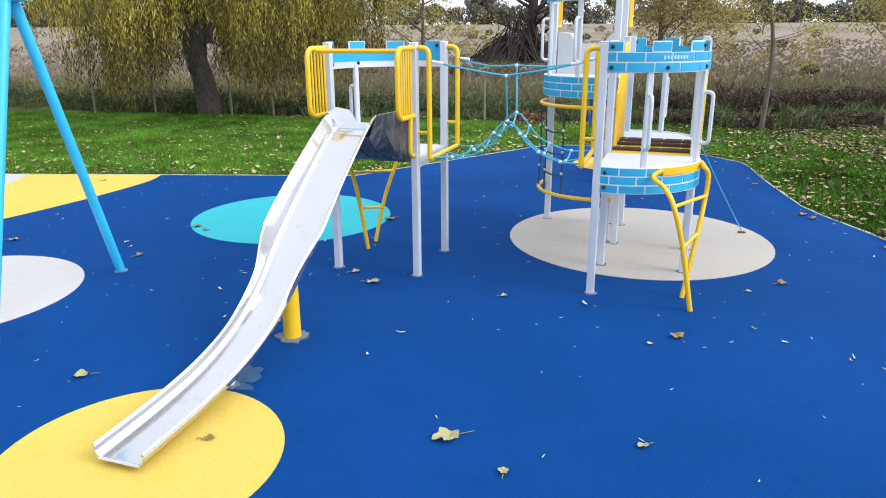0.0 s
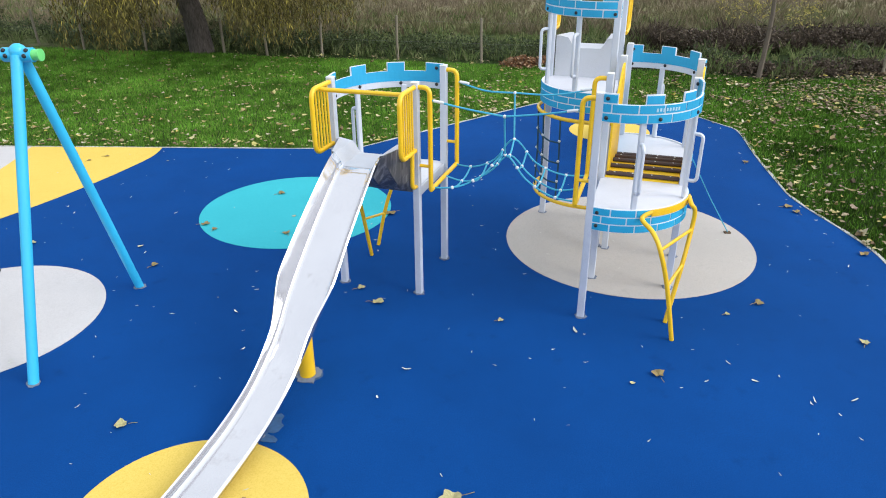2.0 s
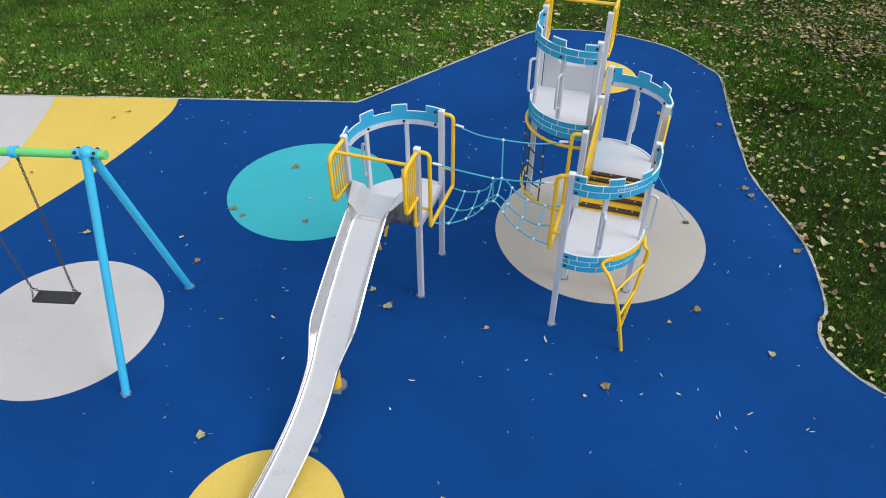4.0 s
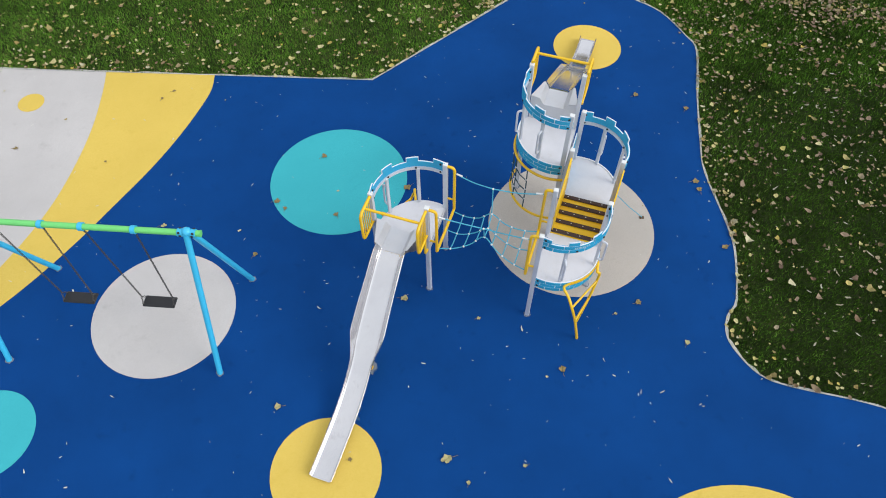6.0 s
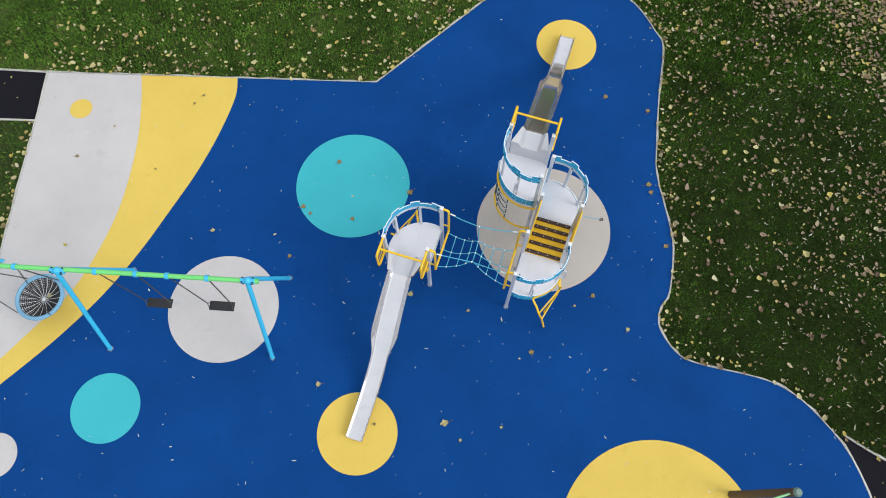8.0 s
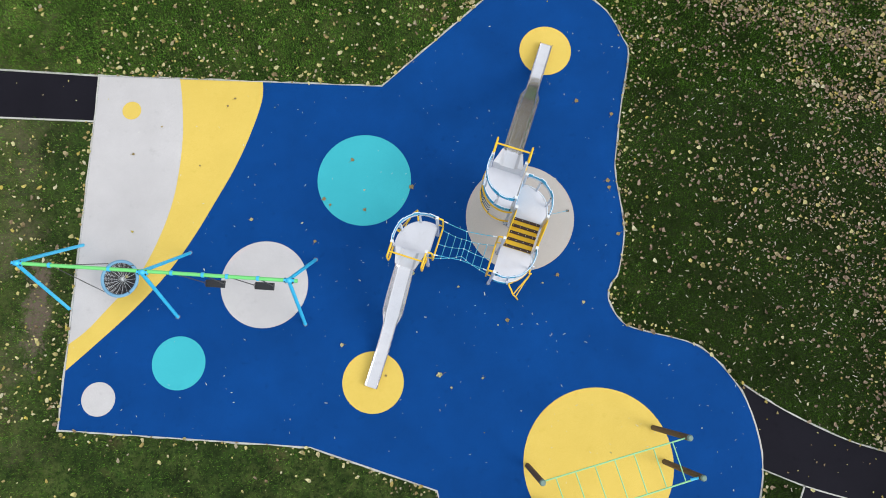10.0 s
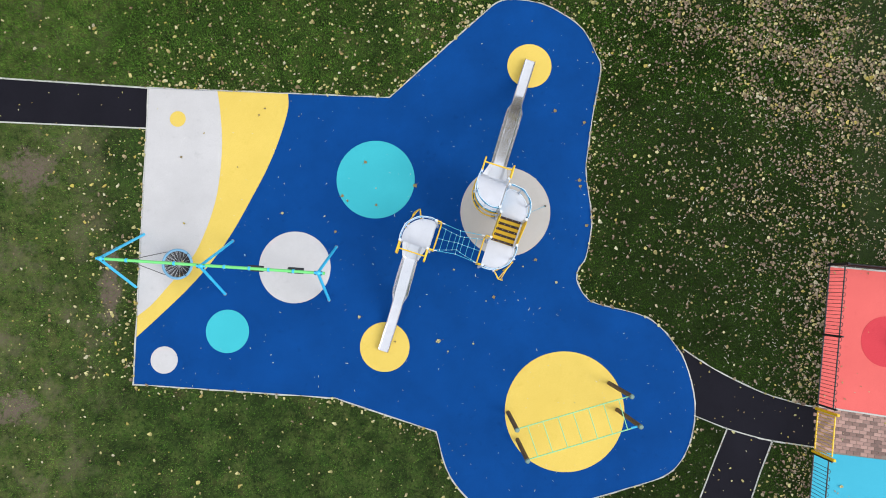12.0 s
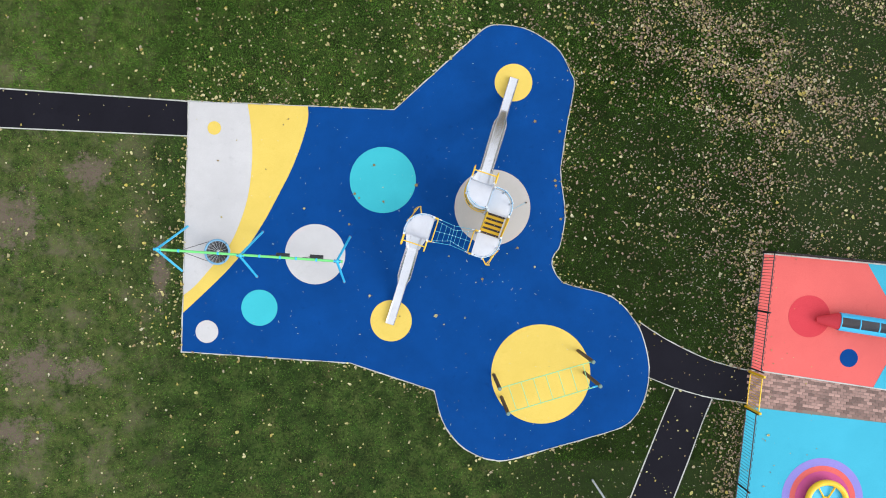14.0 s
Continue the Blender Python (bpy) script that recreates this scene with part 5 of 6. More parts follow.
# ---------------------------------------------------------------- far side: wire fence, scrub, reeds
post_me = mesh_of("fence_post", tube([(0, 0, -0.1), (0.01, 0.01, 0.5), (0, 0, 1.0)], 0.036, 8, taper=0.032), FENCE_WOOD, True)
LINE = [(-26.0, 24.0), (-12.2, 19.75), (-10.4, 18.75), (-8.56, 18.5), (-6.3, 18.15), (-5.0, 17.6), (-3.5, 17.35), (-1.5, 16.9), (0.6, 16.4), (2.9, 15.8), (5.0, 15.3), (7.1, 14.25), (9.5, 14.6), (12.0, 14.7), (15.0, 14.9), (18.5, 15.2), (23.0, 15.6)]
for x, y in LINE:
    if 3.5 < x < 9.4:
        continue
    q = tagged(new("fence_post", post_me), "weathered round wooden fence post in scrub", "fence post", "field fence posts")
    q.matrix_basis = pose(x, y, 0, random.uniform(-2, 2), random.uniform(-2, 2), random.uniform(0, 360)) @ Matrix.Diagonal((1, 1, random.uniform(0.82, 1.1), 1))
for z in (0.45, 0.95):
    tagged(new("fence_wire", mesh_of("fence_wire", tube([(x, y, z) for x, y in LINE if x < 3.0], 0.0014, 4), WIRE)), "thin wire strung between the wooden posts", "wire", "", "structure")

rng = np.random.default_rng(7)


def edge_y(x):
    return np.interp(x, [p[0] for p in LINE], [p[1] for p in LINE])


def inside(points, poly):
    x, y = points[:, 0], points[:, 1]
    hit = np.zeros(len(points), bool)
    for (x0, y0), (x1, y1) in zip(poly, poly[1:] + poly[:1]):
        cross = (y0 > y) != (y1 > y)
        with np.errstate(divide="ignore", invalid="ignore"):
            hit ^= cross & (x < (x1 - x0) * (y - y0) / (y1 - y0 + 1e-12) + x0)
    return hit


HARD = [PAD, P1_TOP + P1_LOW[::-1], P2_TOP + P2_LOW[::-1], P3_L + P3_R[::-1], [(E_W(-14), -14), (E_W(4.25), 4.25), (26, 2.9), (26, -14)]]


def off_hard(p):
    m = np.zeros(len(p), bool)
    for poly in HARD:
        m |= inside(p, poly)
    return p[~m]


def blades(p, high, wide, lean, z=-0.015):
    """Single upright blades at the points p."""
    n = len(p)
    a = rng.uniform(0, 2 * np.pi, n)
    h = high * rng.uniform(0.5, 1.25, n)
    w = wide * rng.uniform(0.6, 1.2, n)
    l = h * lean * rng.normal(0, 1, n)
    b = rng.uniform(0, 2 * np.pi, n)
    base = np.c_[p, np.full(n, z)]
    side = np.c_[np.cos(a) * w, np.sin(a) * w, np.zeros(n)]
    tip = base + np.c_[np.cos(b) * l, np.sin(b) * l, h]
    v = np.stack([base - side, base + side, tip], 1).reshape(-1, 3)
    f = np.arange(3 * n).reshape(-1, 3)
    return v.tolist(), f.tolist()


def patchy(p, scale, cut):
    """Keeps points where a slow wave pattern is high."""
    k = np.sin(p[:, 0] * scale + 1.3 * np.sin(p[:, 1] * scale * 0.7)) + np.sin(p[:, 1] * scale * 1.3 + p[:, 0] * scale * 0.4)
    return p[k + rng.normal(0, 0.8, len(p)) > cut]


pts = off_hard(np.concatenate([np.c_[rng.uniform(-22, 17, 450000), rng.uniform(-10, 19, 450000)], np.c_[rng.uniform(-15, 12, 330000), rng.uniform(9.2, 19, 330000)], np.c_[rng.uniform(3.9, 12, 240000), rng.uniform(-3, 12, 240000)]]))
pts = pts[pts[:, 1] < edge_y(pts[:, 0]) - 0.2]
east = (pts[:, 0] + rng.normal(0, 0.8, len(pts)) > 4.4) & (pts[:, 1] + rng.normal(0, 1.5, len(pts)) < 9.5)
east |= (pts[:, 0] + rng.normal(0, 1.2, len(pts)) > 3.6) & (rng.uniform(0, 1, len(pts)) < 0.6)
v, f = blades(pts[~east], 0.068, 0.0062, 0.5)
many("grass", v, f, GRASS, "short green lawn grass", "grass")
v, f = blades(pts[east], 0.055, 0.0065, 0.7)
many("grass", v, f, DARK_GRASS, "thin dark grass under fallen leaves", "grass")


def litter(p, size, material, name, label, z0, curl=0.35, long=1.35):
    """Fallen leaves: bent five-cornered blades lying at random."""
    n = len(p)
    a = rng.uniform(0, 2 * np.pi, n)
    s = size * np.clip(np.exp(rng.normal(-0.12, 0.45, n)), 0.35, 2.1)
    tilt = rng.normal(0, 0.22, (n, 2))
    # an uneven outline of seven points round a sunk middle
    turns = np.linspace(0, 2 * np.pi, 7, endpoint=False)
    out = np.zeros((n, 8, 3))
    bend = rng.normal(0, curl, n)
    for i, t in enumerate(turns):
        k = rng.uniform(0.55, 1.15, n) * (1.15 if i == 0 else 1.0)
        jx, jy = 0.5 * long * s * np.cos(t) * k, 0.5 * s * np.sin(t) * k
        out[:, i, 0] = p[:, 0] + jx * np.cos(a) - jy * np.sin(a)
        out[:, i, 1] = p[:, 1] + jx * np.sin(a) + jy * np.cos(a)
        out[:, i, 2] = z0 + np.abs(bend) * s * 0.7 * np.cos(t) ** 2 + np.abs(tilt[:, 0] * jx + tilt[:, 1] * jy) + s * 0.10 * rng.uniform(0, 1, n)
    out[:, 7, :2], out[:, 7, 2] = p, z0
    f = (np.arange(n)[:, None, None] * 8 + np.array([(i, (i + 1) % 7, 7) for i in range(7)])[None]).reshape(-1, 3)
    return many(name, out.reshape(-1, 3).tolist(), f.tolist(), material, label, "leaves")


p1 = np.c_[rng.uniform(-22, 5, 3300), rng.uniform(-10, 19, 3300)]
p3 = patchy(np.c_[-13 + 19 * rng.uniform(0, 1, 3600) ** 0.4, rng.uniform(9.5, 17.5, 3600)], 0.9, 0.4)
along_edge = np.array(finer(PAD, 0.12))
p4 = along_edge[rng.integers(0, len(along_edge), 1100)] + rng.normal(0, 0.16, (1100, 2))
p5 = np.c_[rng.uniform(-9, 1.5, 600), 9.4 + np.abs(rng.normal(0, 2.0, 600))]
p6 = np.c_[rng.normal(-10.0, 0.7, 260), rng.uniform(1, 8, 260)]
allp = off_hard(np.concatenate([p1, p3, p4, p5, p6]))
allp = allp[allp[:, 1] < edge_y(allp[:, 0]) + 0.3]
litter(allp, 0.055, LITTER, "fallen_leaves", "pale yellow fallen leaves scattered over the lawn", 0.030)
q1 = patchy(patchy(np.c_[rng.normal(12.2, 4.3, 40000), rng.normal(12.2, 4.2, 40000)], 0.8, -0.6), 2.9, -0.5)
q2 = np.c_[rng.uniform(3, 18, 2600), rng.uniform(-9, 16, 2600)]
q3y = rng.uniform(-7, 5, 1900)
q3 = np.c_[10.68 + 0.115 * (q3y + 1) - np.abs(rng.normal(0, 0.7, 1900)), q3y]
q4 = patchy(np.c_[rng.uniform(4, 18, 3800), rng.uniform(4, 17, 3800)], 1.1, 0.5)
brown = off_hard(np.concatenate([q1, q2, q3, q4]))
brown = brown[brown[:, 1] < edge_y(brown[:, 0]) + 0.3]
litter(brown, 0.046, BROWN_LITTER, "fallen_leaves", "thick litter of brown and grey fallen leaves", 0.022, 0.35, 1.35)
bright = brown[rng.uniform(0, 1, len(brown)) < 0.16] + rng.normal(0, 0.1, (1, 2))
litter(off_hard(bright), 0.062, LITTER, "fallen_leaves", "fresh pale leaves among the brown litter", 0.030, 0.35, 1.2)
flecks = off_hard(np.concatenate([np.c_[rng.uniform(4, 17, 2200), rng.uniform(-8, 16, 2200)], np.c_[rng.normal(10.5, 2.6, 3200), rng.normal(6, 5.5, 3200)]]))
flecks = flecks[flecks[:, 1] < edge_y(flecks[:, 0])]
litter(flecks, 0.017, leafy("grey_white_leaf", [(0.46, 0.45, 0.36), (0.27, 0.24, 0.16), (0.38, 0.37, 0.28), (0.20, 0.15, 0.10)], 0.8, 0.0), "fallen_leaves", "narrow grey-white leaves in the dark grass", 0.02, 0.2, 3.4)
on_pad = np.c_[rng.uniform(-9, 7, 26), rng.uniform(-3, 12, 26)]
on_pad = on_pad[inside(on_pad, PAD)]
litter(on_pad, 0.034, LITTER, "fallen_leaves", "small brown fallen leaves on the rubber surface", 0.008)
lane_p = np.concatenate([np.c_[rng.uniform(-17, -9, 26), rng.uniform(8.3, 10.3, 26)], np.c_[rng.uniform(5.5, 10.7, 260), rng.uniform(-7, 2, 260)], np.c_[10.9 + np.abs(rng.normal(0, 1.2, 60)), rng.uniform(-7, 4.2, 60)]])
lane_p = lane_p[np.any([inside(lane_p, poly) for poly in HARD[1:]], axis=0)]
litter(lane_p, 0.04, LITTER, "fallen_leaves", "scattered small leaves lying on the paths", 0.008)
pale = np.c_[rng.uniform(-9, 7, 110), rng.uniform(-3, 12, 110)]
pale = pale[inside(pale, PAD)]
litter(pale, 0.017, SLIVER, "fallen_leaves", "small bleached leaves lying on the blue surface", 0.007, 0.25, 2.8)
sl = np.c_[rng.uniform(-9, 7, 650), rng.uniform(-3, 12, 650)]
sl = sl[inside(sl, PAD)]
litter(sl, 0.0078, SLIVER, "fallen_leaves", "narrow pale willow leaves on the blue surface", 0.007, 0.1, 5.6)


def broad_leaf(at, size, turn, pale, stalk=True, where="on the rubber"):
    """A large lobed leaf with its stalk, dried and curled."""
    n = 10
    rim = []
    for i in range(n * 2):
        t = 2 * math.pi * i / (n * 2)
        r = size * (0.46 if i % 4 == 0 else 0.40 if i % 2 else 0.36) * random.uniform(0.85, 1.15) * (1.15 if math.cos(t) > 0 else 0.8)
        rim.append((r * math.cos(t), r * math.sin(t) * 0.85, size * 0.16 * abs(math.sin(1.5 * t)) * random.uniform(0.4, 1.2) + 0.006))
    verts = [(0, 0, 0.004)] + rim
    faces = [(0, i + 1, (i + 1) % (2 * n) + 1) for i in range(2 * n)]
    ob = new("fallen_leaf", mesh_of("fallen_leaf", bm_of(verts, faces), PALE_LEAF if pale else DRY_LEAF))
    ob.matrix_basis = pose(*at, 0, 0, turn)
    tagged(ob, ("pale curled" if pale else "brown dried") + " fallen leaf lying " + where, "leaf", "large fallen leaves")
    if stalk:
        part("stalk", tube([(-size * 0.35, 0, 0.006), (-size * 0.6, size * 0.05, 0.012), (-size * 0.85, size * 0.02, 0.008)], 0.0025, 5), DRY_LEAF, ob)
    return ob


LEAVES = [(-0.259, 2.075, 0.17, 200, 1), (-2.576, 2.771, 0.12, 190, 1), (-1.117, 4.756, 0.10, 30, 1), (-0.93, 4.484, 0.13, 0, 1), (1.351, 3.336, 0.12, 100, 0),
          (3.18, 3.766, 0.10, 60, 1), (-2.433, 7.316, 0.12, 40, 0), (-2.095, 6.047, 0.10, 120, 0), (-4.875, 5.813, 0.11, 10, 1), (-0.95, 6.64, 0.15, 220, 0),
          (-3.11, 6.32, 0.12, 15, 0), (-2.95, 6.17, 0.08, 80, 0), (2.21, 4.24, 0.06, 20, 1), (0.18, 4.15, 0.07, 20, 1), (2.57, 4.43, 0.11, 20, 0), (0.01, 1.76, 0.07, 80, 1),
          (-5.42, 8.93, 0.08, 20, 0), (-5.59, 8.73, 0.07, 70, 0), (-6.2, 7.18, 0.06, 130, 0), (-7.88, 7.48, 0.09, 10, 0), (3.18, 8.85, 0.13, 30, 0), (4.05, 8.5, 0.12, 60, 0),
          (3.88, 6.78, 0.14, 10, 0), (3.92, 6.60, 0.12, 100, 0), (4.1, 5.45, 0.12, 210, 0), (-3.3, 5.26, 0.10, 60, 0), (-1.54, 2.05, 0.07, 10, 0), (0.75, 1.99, 0.07, 200, 1)]
for x, y, s, t, pale in LEAVES:
    broad_leaf((x, y, 0.006), s, t, pale)
broad_leaf((bc.x + 0.10, bc.y + 0.06, bc.z - 0.135), 0.12, 40, 1, where="in the basket swing")

# rough strip along the fence, the ditch bank and the dry field behind
def cloud(centres, radii, n, leaf, flat=1.0):
    """Leaf-sized tilted diamonds filling clumps."""
    k = rng.integers(0, len(centres), n)
    d = rng.normal(0, 1, (n, 3))
    d /= np.linalg.norm(d, axis=1)[:, None]
    c = np.array(centres)[k] + d * (np.array(radii)[k] * rng.uniform(0.35, 1.0, n) ** 0.5)[:, None] * np.array([1, 1, flat])
    a, b = rng.normal(0, 1, (n, 3)), rng.normal(0, 1, (n, 3))
    a /= np.linalg.norm(a, axis=1)[:, None]
    b -= a * (a * b).sum(1)[:, None]
    b /= np.linalg.norm(b, axis=1)[:, None]
    s = leaf * rng.uniform(0.6, 1.4, n)[:, None]
    v = np.stack([c - a * s, c + b * s * 0.45, c + a * s, c - b * s * 0.45], 1).reshape(-1, 3)
    return v, np.arange(4 * n).reshape(-1, 4)


LONG_GRASS = leafy("long_grass_blade", [(0.075, 0.115, 0.032), (0.15, 0.20, 0.065), (0.25, 0.26, 0.12), (0.11, 0.16, 0.05)], patch=0.5, spread=0.5)
BRACKEN = leafy("dead_bracken_leaf", [(0.035, 0.026, 0.020), (0.085, 0.062, 0.046), (0.060, 0.048, 0.030), (0.17, 0.13, 0.09)], glow=0.1)


def tussocks(x, y, high, per, wide):
    """Clumps of stems that lean out from their middles."""
    n = len(x)
    k = np.repeat(np.arange(n), per)
    m = len(k)
    a, q = rng.uniform(0, 2 * np.pi, m), np.abs(rng.normal(0, 1, m))
    h = (high * rng.uniform(0.55, 1.2, n))[k] * rng.uniform(0.5, 1.1, m)
    size = (high * 0.30)[k]
    foot = np.c_[x[k] + np.cos(a) * q * size * 0.7, y[k] + np.sin(a) * q * size * 0.7, rise(y[k]) - 0.02]
    b = a + rng.normal(0, 0.7, m)
    out = h * rng.uniform(0.15, 0.75, m)
    tip = foot + np.c_[np.cos(b) * out, np.sin(b) * out, h]
    bend = foot * 0.45 + tip * 0.55 + np.c_[np.zeros(m), np.zeros(m), h * 0.12]
    t = rng.uniform(0, np.pi, m)
    w = (wide[k] * rng.uniform(0.6, 1.3, m))[:, None] * np.c_[np.cos(t), np.sin(t), np.zeros(m)]
    v = np.stack([foot - w * 0.6, foot + w * 0.6, bend + w, tip, bend - w], 1).reshape(-1, 3)
    f = np.arange(5 * m).reshape(-1, 5)
    return v.tolist(), f.tolist()


n = 2600
x = rng.uniform(-30, 26, n)
y = edge_y(x) + 0.15 + rng.uniform(0, 1, n) ** 1.4 * 9.0
v, f = tussocks(x, y, rng.uniform(0.18, 0.42, n), 16, np.full(n, 0.011))
many("long_grass", v, f, LONG_GRASS, "long rough grass along the wire fence", "grass")

bx = np.concatenate([rng.uniform(-30, 4, 520), rng.uniform(4, 26, 60)])
k = len(bx)
cen = np.c_[bx, edge_y(bx) + 0.45 + np.abs(rng.normal(0, 0.75, k)), rng.uniform(0.02, 0.34, k)]
v, f = cloud(cen, rng.uniform(0.2, 0.5, k), 52000, 0.038, 0.75)
many("bramble", v.tolist(), f.tolist(), SCRUB, "low dark bramble along the field edge", "scrub")

# a small heap of raked leaves and bark at the lawn's edge
hc = np.c_[rng.normal(1.6, 0.28, 26), rng.normal(15.95, 0.10, 26), rng.uniform(0.02, 0.16, 26)]
v, f = cloud(hc, rng.uniform(0.10, 0.20, 26), 2600, 0.045, 0.6)
many("leaf_heap", v.tolist(), f.tolist(), leafy("russet_leaf", [(0.16, 0.07, 0.03), (0.30, 0.15, 0.07), (0.09, 0.05, 0.03), (0.40, 0.27, 0.16)], 0.8, 0.0), "low heap of russet leaves and bark at the lawn edge", "leaves")

# dead brown growth: a low line at the lawn's edge and a taller bank past the ditch
bx = np.concatenate([rng.uniform(2.0, 26, 200), rng.uniform(5.5, 26, 390)])
back = np.concatenate([0.25 + np.abs(rng.normal(0, 0.2, 200)), 3.6 + rng.normal(0, 0.35, 390)])
up = np.concatenate([rng.uniform(0.0, 0.15, 200), rng.uniform(0.05, 0.45, 390)])
v, f = cloud(np.c_[bx, edge_y(bx) + back, up], rng.uniform(0.2, 0.42, 590), 78000, 0.042, 0.7)
many("dead_bracken", v.tolist(), f.tolist(), BRACKEN, "dark brown dead growth on the ditch bank", "scrub")
x = rng.uniform(5.0, 26, 420)
y = edge_y(x) + rng.uniform(3.2, 4.6, 420)
v, f = tussocks(x, y, rng.uniform(0.4, 0.8, 420), 18, np.full(420, 0.009))
many("dead_stems", v, f, BRACKEN, "dark brown dead stems on the ditch bank", "scrub")

n = 17000
y = 21.0 + 44 * rng.uniform(0, 1, n) ** 1.5
x = rng.uniform(-1, 1, n) * (15 + y * 0.6)
keep = y > edge_y(x) + 3.0
x, y = x[keep], y[keep]
v, f = tussocks(x, y, rng.uniform(0.14, 0.40, len(x)) * np.clip(1.25 - (y - 22) * 0.018, 0.4, 1.25), 13, 0.010 + 0.0007 * (y - 20))
many("reeds", v, f, field_growth(), "tall dry grass in beige, olive and brown patches", "dry grass")

# low shrubs scattered through the field
bx = rng.uniform(-45, 60, 120)
by = 30 + rng.uniform(0, 1, 120) * 55
cen = np.c_[bx, by, rise(by) + rng.uniform(0.1, 0.5, 120)]
v, f = cloud(cen, rng.uniform(0.4, 1.1, 120), 17000, 0.10, 0.6)
many("field_shrubs", v.tolist(), f.tolist(), leafy("field_shrub_leaf", [(0.06, 0.065, 0.02), (0.13, 0.115, 0.045), (0.10, 0.07, 0.04), (0.17, 0.15, 0.05)]), "low olive and brown shrubs in the dry field", "scrub")


# ---------------------------------------------------------------- trees
def limbs(line, r0, r1, sides=10):
    return tube(spline(line, 5), r0, sides, taper=r1)


def willow(at, high, spread, strands, seed, low, material=WILLOW, size=1.0, thin=0.06, open_side=False, label="large weeping willow with yellow-green hanging branches"):
    """low gives (x, height) pairs: how far down the strands hang across the tree."""
    r = np.random.default_rng(seed)
    t = thing("willow_tree", label, "tree", at=(*at, rise(at[1])), group="willows")
    trunk = [limbs([(0.03, -0.02, -0.15), (0.0, 0.0, 0.25), (-0.10, 0.02, 0.95), (-0.26, 0.04, 1.55), (-0.30, 0.05, 1.8)], 0.34, 0.25, 14)]
    # it forks at head height
    trunk.append(limbs([(-0.20, 0.03, 1.2), (-0.20, 0.05, 1.75), (-0.02, 0.08, 2.4), (0.12, 0.1, 3.2), (0.2, 0.1, 4.4)], 0.29, 0.17, 12))
    trunk.append(limbs([(-0.22, 0.03, 1.3), (-0.38, 0.04, 1.9), (-0.75, 0.0, 2.7), (-1.3, -0.1, 3.8)], 0.26, 0.11, 10))
    for i in range(10):
        a = 2 * math.pi * i / 10 + r.uniform(-0.3, 0.3)
        d = spread * r.uniform(0.45, 0.8)
        tip = Vector((math.cos(a) * d, math.sin(a) * d, high * r.uniform(0.62, 0.95)))
        trunk.append(limbs([(0.1, 0.05, 1.9 + 0.13 * i), (tip.x * 0.35 - 0.1, tip.y * 0.35, tip.z * 0.66), tip], 0.16, 0.03, 7))
    part("trunk", merged(*trunk), BARK, t, "rough dark grey-brown willow trunk", True)
    verts, dark = [], []
    xs, hs = [p[0] for p in low], [p[1] for p in low]
    # strands hang in bunches of a few, each from one twig; some bunches have browned; low leaves get the same dark
    # tones as painted shade
    for i in range(strands // 8):
        a, d = r.uniform(0, 2 * math.pi), spread * math.sqrt(r.uniform(0.02, 1.0))
        x0, y0 = math.cos(a) * d, math.sin(a) * d
        top0 = high * (1.0 - 0.45 * (d / spread) ** 2) * r.uniform(0.80, 1.0)
        end0 = float(np.interp(x0 + 0.38 * y0, xs, hs)) * (r.uniform(0.75, 1.3) if r.uniform(0, 1) < 0.55 else r.uniform(1.3, 2.4))
        brown = r.uniform(0, 1) < 0.34
        for q in range(8):
            x, y = x0 + r.normal(0, 0.12), y0 + r.normal(0, 0.12)
            top, bottom = top0 * r.uniform(0.9, 1.0), end0 * r.uniform(0.85, 1.5)
            if open_side and -0.75 < x + 0.38 * y < 0.50 and y < 0.6:
                bottom = max(bottom, 2.3 * r.uniform(0.9, 1.4))
            if bottom > top - 0.4:
                continue
            steps, z = [], top
            while z > bottom:
                steps.append(z)
                z -= thin * (2.6 if z > 4.2 else 1.0) * r.uniform(0.7, 1.3)
            zz = np.array(steps)
            n = len(zz)
            f = (top - zz) / (top - bottom)
            sway = r.normal(0, 0.22, 2)
            c = np.c_[x + sway[0] * f * f + r.normal(0, 0.035, n), y + sway[1] * f * f + r.normal(0, 0.035, n), zz]
            b = r.uniform(0, 2 * np.pi, n)
            w, l = size * r.uniform(0.009, 0.016, n), size * r.uniform(0.08, 0.15, n)
            side = np.c_[np.cos(b) * w, np.sin(b) * w, np.zeros(n)]
            tip = c + np.c_[r.normal(0, 0.045, n), r.normal(0, 0.045, n), -l]
            m = (c + tip) / 2
            leaf = np.stack([c, m + side, tip, m - side], 1)
            brown_or_shaded = (r.uniform(0, 1, n) < np.clip((2.5 - zz) / 0.9, 0, 0.92)) | brown
            verts.append(leaf[~brown_or_shaded].reshape(-1, 3))
            dark.append(leaf[brown_or_shaded].reshape(-1, 3))
    for group, tint, word in ((verts, material, "hanging yellow-green willow foliage"), (dark, DARK_WILLOW, "browned willow foliage, and low leaves darkened for shade")):
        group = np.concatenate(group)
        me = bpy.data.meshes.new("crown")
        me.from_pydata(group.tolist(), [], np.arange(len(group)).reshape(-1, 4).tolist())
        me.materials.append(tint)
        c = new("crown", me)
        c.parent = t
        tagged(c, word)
    return t


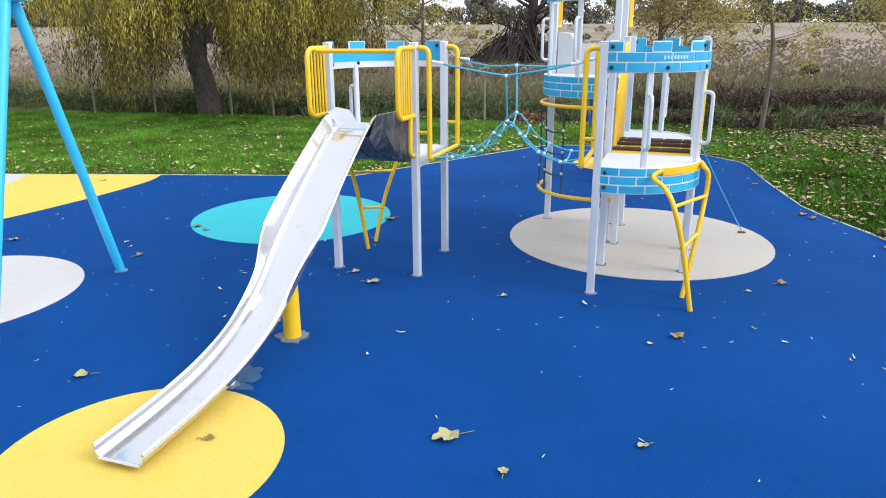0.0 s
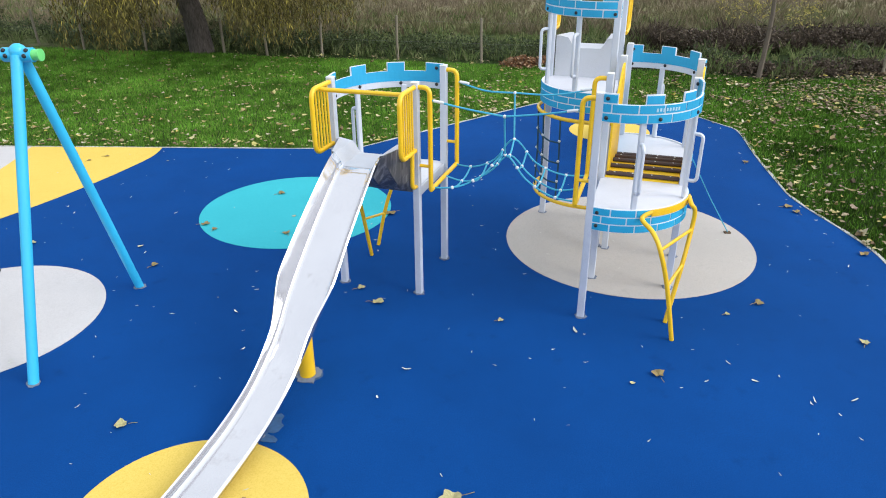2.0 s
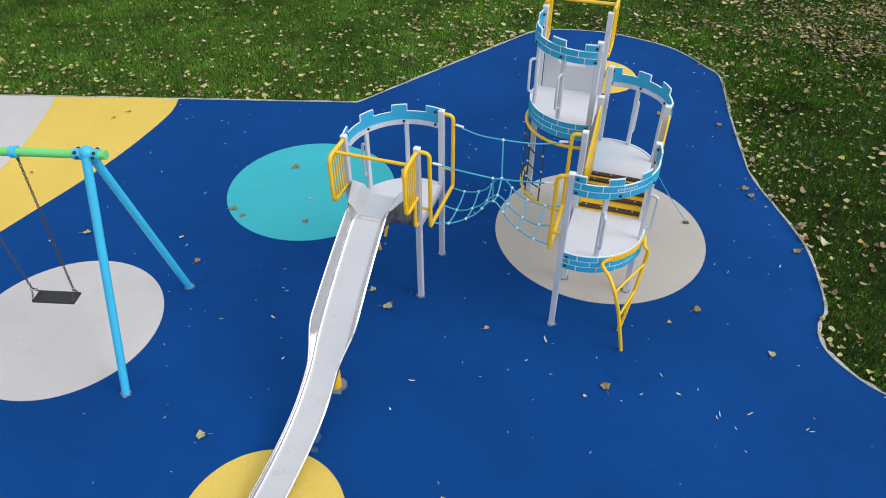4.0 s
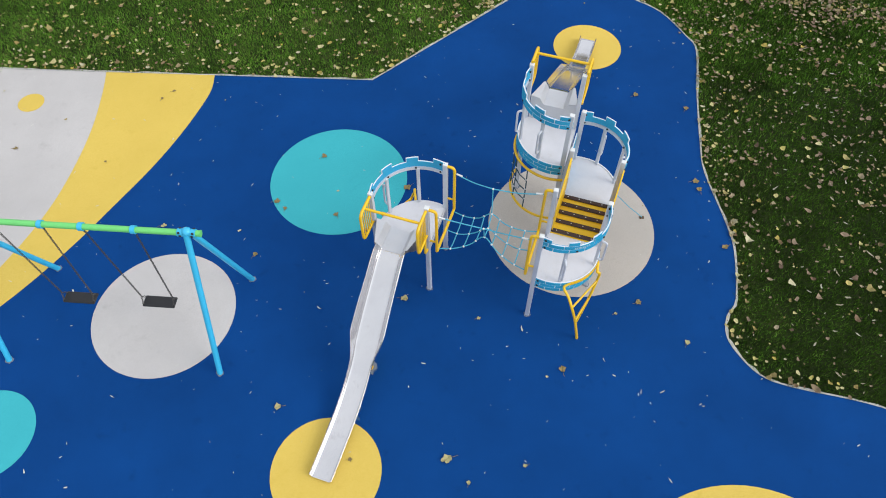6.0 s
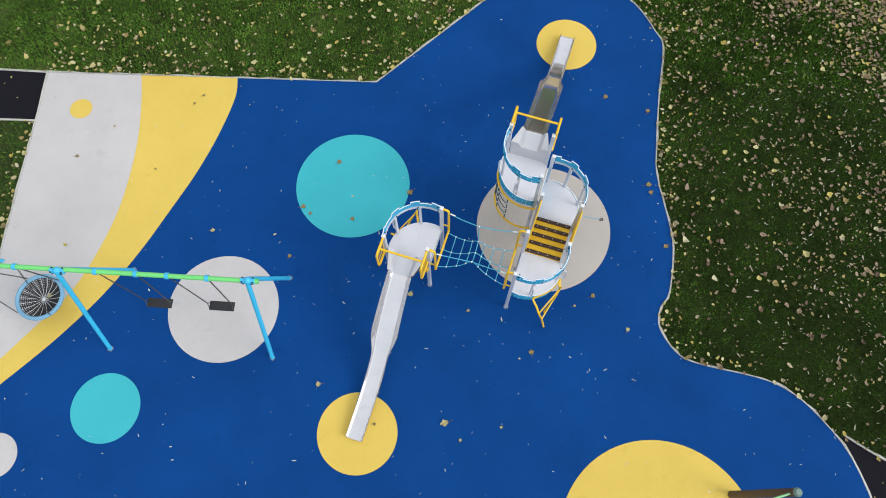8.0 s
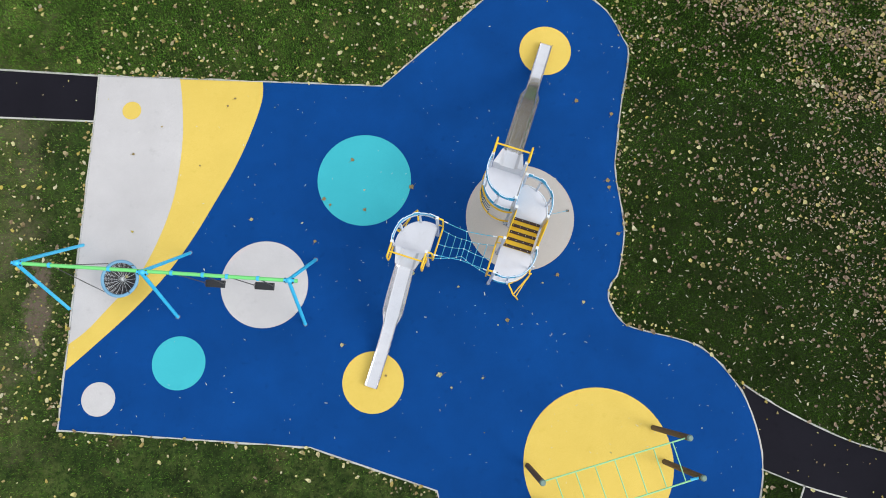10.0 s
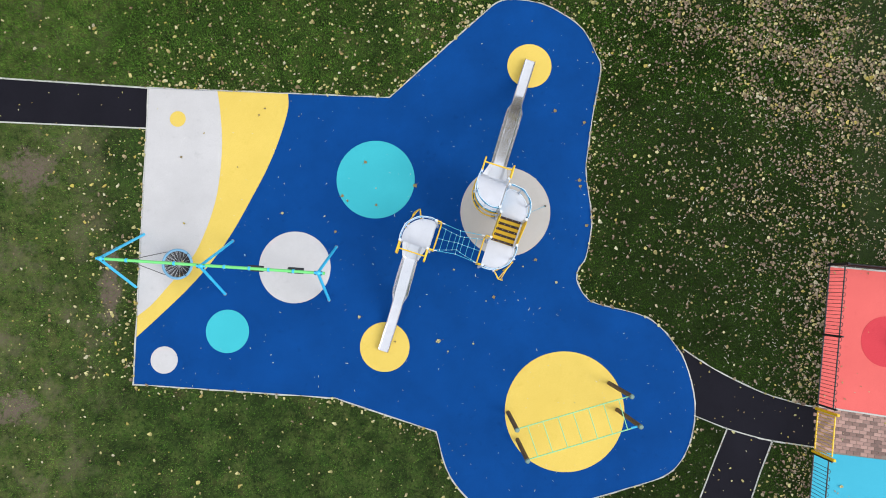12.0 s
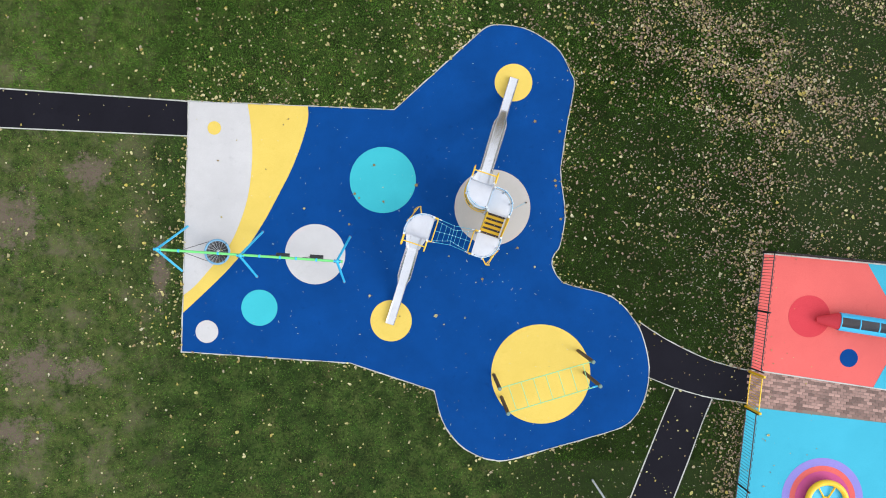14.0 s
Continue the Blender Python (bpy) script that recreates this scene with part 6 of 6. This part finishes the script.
willow((-6.95, 18.25), 7.4, 4.9, 3300, 3, [(-5, 2.9), (-3.4, 2.6), (-2.9, 0.85), (-2.0, 0.62), (-1.5, 0.85), (-0.9, 1.3), (0.0, 2.0), (0.5, 1.1), (1.0, 0.8), (2.0, 0.62), (3.0, 0.75), (4.0, 1.1), (5.0, 1.6)], open_side=True)
willow((-17.5, 26.0), 8.5, 5.5, 900, 5, [(-6, 3.6), (6, 3.4)], size=1.5, thin=0.09, label="weeping willow standing farther off in the field")


def tree(at, high, r0, crown_r, leaves, leaf, material, label, seed, branches=10, name="tree", flat=1.0, bare_to=0.3, lean=0.0, wood_of=BARK, clump=0.33, branch=0.35):
    r = np.random.default_rng(seed)
    t = thing(name, label, "tree", at=(*at, rise(at[1])))
    tip = Vector((r.normal(0, 0.1) + lean * high, r.normal(0, 0.1), high))
    wood = [limbs([(0, 0, -0.1), (0.03, 0, high * 0.3), tip * 0.65, tip], r0, r0 * 0.15, 8)]
    ends = []
    for i in range(branches):
        z = high * (bare_to + (0.95 - bare_to) * (i + r.uniform(0, 1)) / branches)
        a = r.uniform(0, 2 * math.pi)
        d = crown_r * r.uniform(0.5, 1.0) * (1.1 - 0.6 * z / high)
        e = Vector((math.cos(a) * d, math.sin(a) * d, z + d * r.uniform(0.3, 0.8)))
        s = tip * (z / high)
        wood.append(limbs([s, s.lerp(e, 0.5) - UP * 0.03 * d, e], r0 * branch, r0 * 0.05, 6))
        for k in range(2):
            e2 = e + Vector((r.normal(0, 0.4) * d, r.normal(0, 0.4) * d, r.uniform(0, 0.5) * d))
            wood.append(limbs([s.lerp(e, 0.6), e2], r0 * branch * 0.45, r0 * 0.03, 5))
            ends.append(e2)
        ends.append(e)
    part("trunk", merged(*wood), wood_of, t, "slender bark-covered trunk and limbs", True)
    if leaves:
        cen = np.array([tuple(e) for e in ends])
        v, f = cloud(cen, np.full(len(cen), crown_r * clump), leaves, leaf, flat)
        me = bpy.data.meshes.new("crown")
        me.from_pydata(v.tolist(), [], f.tolist())
        me.materials.append(material)
        c = new("crown", me)
        c.parent = t
        tagged(c, "loose thinning autumn foliage")
    return t


tree((6.62, 14.35), 6.0, 0.062, 1.15, 7000, 0.032, AUTUMN, "young slender tree with fine branches and sparse yellowing leaves", 11, 48, bare_to=0.12, lean=-0.10, wood_of=GREY_TWIG, clump=0.22, branch=0.16)
tree((11.9, 18.6), 7.0, 0.11, 2.3, 13000, 0.055, AUTUMN, "tree with yellow-green leaves at the field edge", 12, 20, wood_of=GREY_TWIG, branch=0.2, clump=0.28, bare_to=0.2)
tree((5.1, 47.0), 9.5, 0.42, 3.2, 0, 0.1, AUTUMN, "bare dark tree with many upright branches", 14, 30, bare_to=0.10, wood_of=DARK_TWIG)
tree((9.6, 33.0), 7.5, 0.16, 3.3, 17000, 0.075, leafy("olive_leaf", [(0.16, 0.135, 0.05), (0.28, 0.23, 0.085), (0.36, 0.29, 0.11), (0.20, 0.145, 0.075)]), "olive-brown tree standing behind the ditch", 15, 26, bare_to=0.1, wood_of=GREY_TWIG, clump=0.32)
tree((12.4, 38.0), 6.0, 0.12, 2.6, 7000, 0.07, AUTUMN, "thin yellowing tree in the field", 16, 22, bare_to=0.1, wood_of=GREY_TWIG, clump=0.3)
tree((-1.6, 33.0), 6.5, 0.12, 2.6, 9000, 0.075, AUTUMN, "thin pale yellow tree in the field", 17, 24, bare_to=0.12, wood_of=GREY_TWIG, clump=0.3)
r3 = np.random.default_rng(33)
sticks = []
for i in range(420):
    a, d = r3.uniform(0, 2 * math.pi), 3.6 * math.sqrt(r3.uniform(0, 1))
    foot = Vector((math.cos(a) * d, math.sin(a) * d, 0))
    tip = Vector((foot.x * r3.uniform(0.0, 0.5) + r3.normal(0, 0.5), foot.y * 0.3, r3.uniform(1.0, 4.2) * (1.1 - d / 5)))
    sticks.append(tube([foot, foot.lerp(tip, 0.5) + Vector((r3.normal(0, 0.2), 0, 0.2)), tip], 0.05, 4, taper=0.02))
heap = new("brushwood", mesh_of("brushwood", merged(*sticks), DARK_TWIG))
heap.matrix_basis = pose(4.2, 46.0, rise(46.0))
tagged(heap, "dark heap of cut branches in the field", "brushwood", "", "stuff")
r2 = np.random.default_rng(21)
for i in range(26):
    x = -110 + 10.5 * i + r2.uniform(-3, 3)
    y = 120 + r2.uniform(-10, 40) + abs(x) * 0.15
    tree((x, y), r2.uniform(3.5, 5.5), 0.22, r2.uniform(2.5, 4), 900, 0.40, FAR_LEAF, "far hedgerow tree in dull autumn leaf", 100 + i, 9, bare_to=0.12, flat=0.9)
bx = r2.uniform(-110, 110, 300)
by = 105 + r2.uniform(0, 12, 300)
cen = np.c_[bx, by, rise(by) + r2.uniform(0.2, 1.8, 300)]
v, f = cloud(cen, r2.uniform(1.2, 2.2, 300), 60000, 0.30, 0.85)
many("hedge", v.tolist(), f.tolist(), FAR_LEAF, "dark hedgerow across the far field", "hedge")

# ---------------------------------------------------------------- clay blocks of the path by the gate
block = mesh_of("paver", box(0.195, 0.095, 0.05, (0, 0, -0.05), 0.004), PAVER)
bed = bpy.data.objects["pavement_block_path"]
for i in range(24):
    for j in range(13):
        x = 10.72 + 0.205 * i + (0.1 if j % 2 else 0.0)
        y0, y1 = 0.2 - (x - 10.75) * 0.151, -1.11 - (x - 10.62) * 0.119
        y = y0 - 0.06 - 0.105 * j
        if y > y1 + 0.05:
            share("paver", block, bed, pose(x, y, 0.002 + random.uniform(-0.002, 0.002), 0, 0, -8.0))
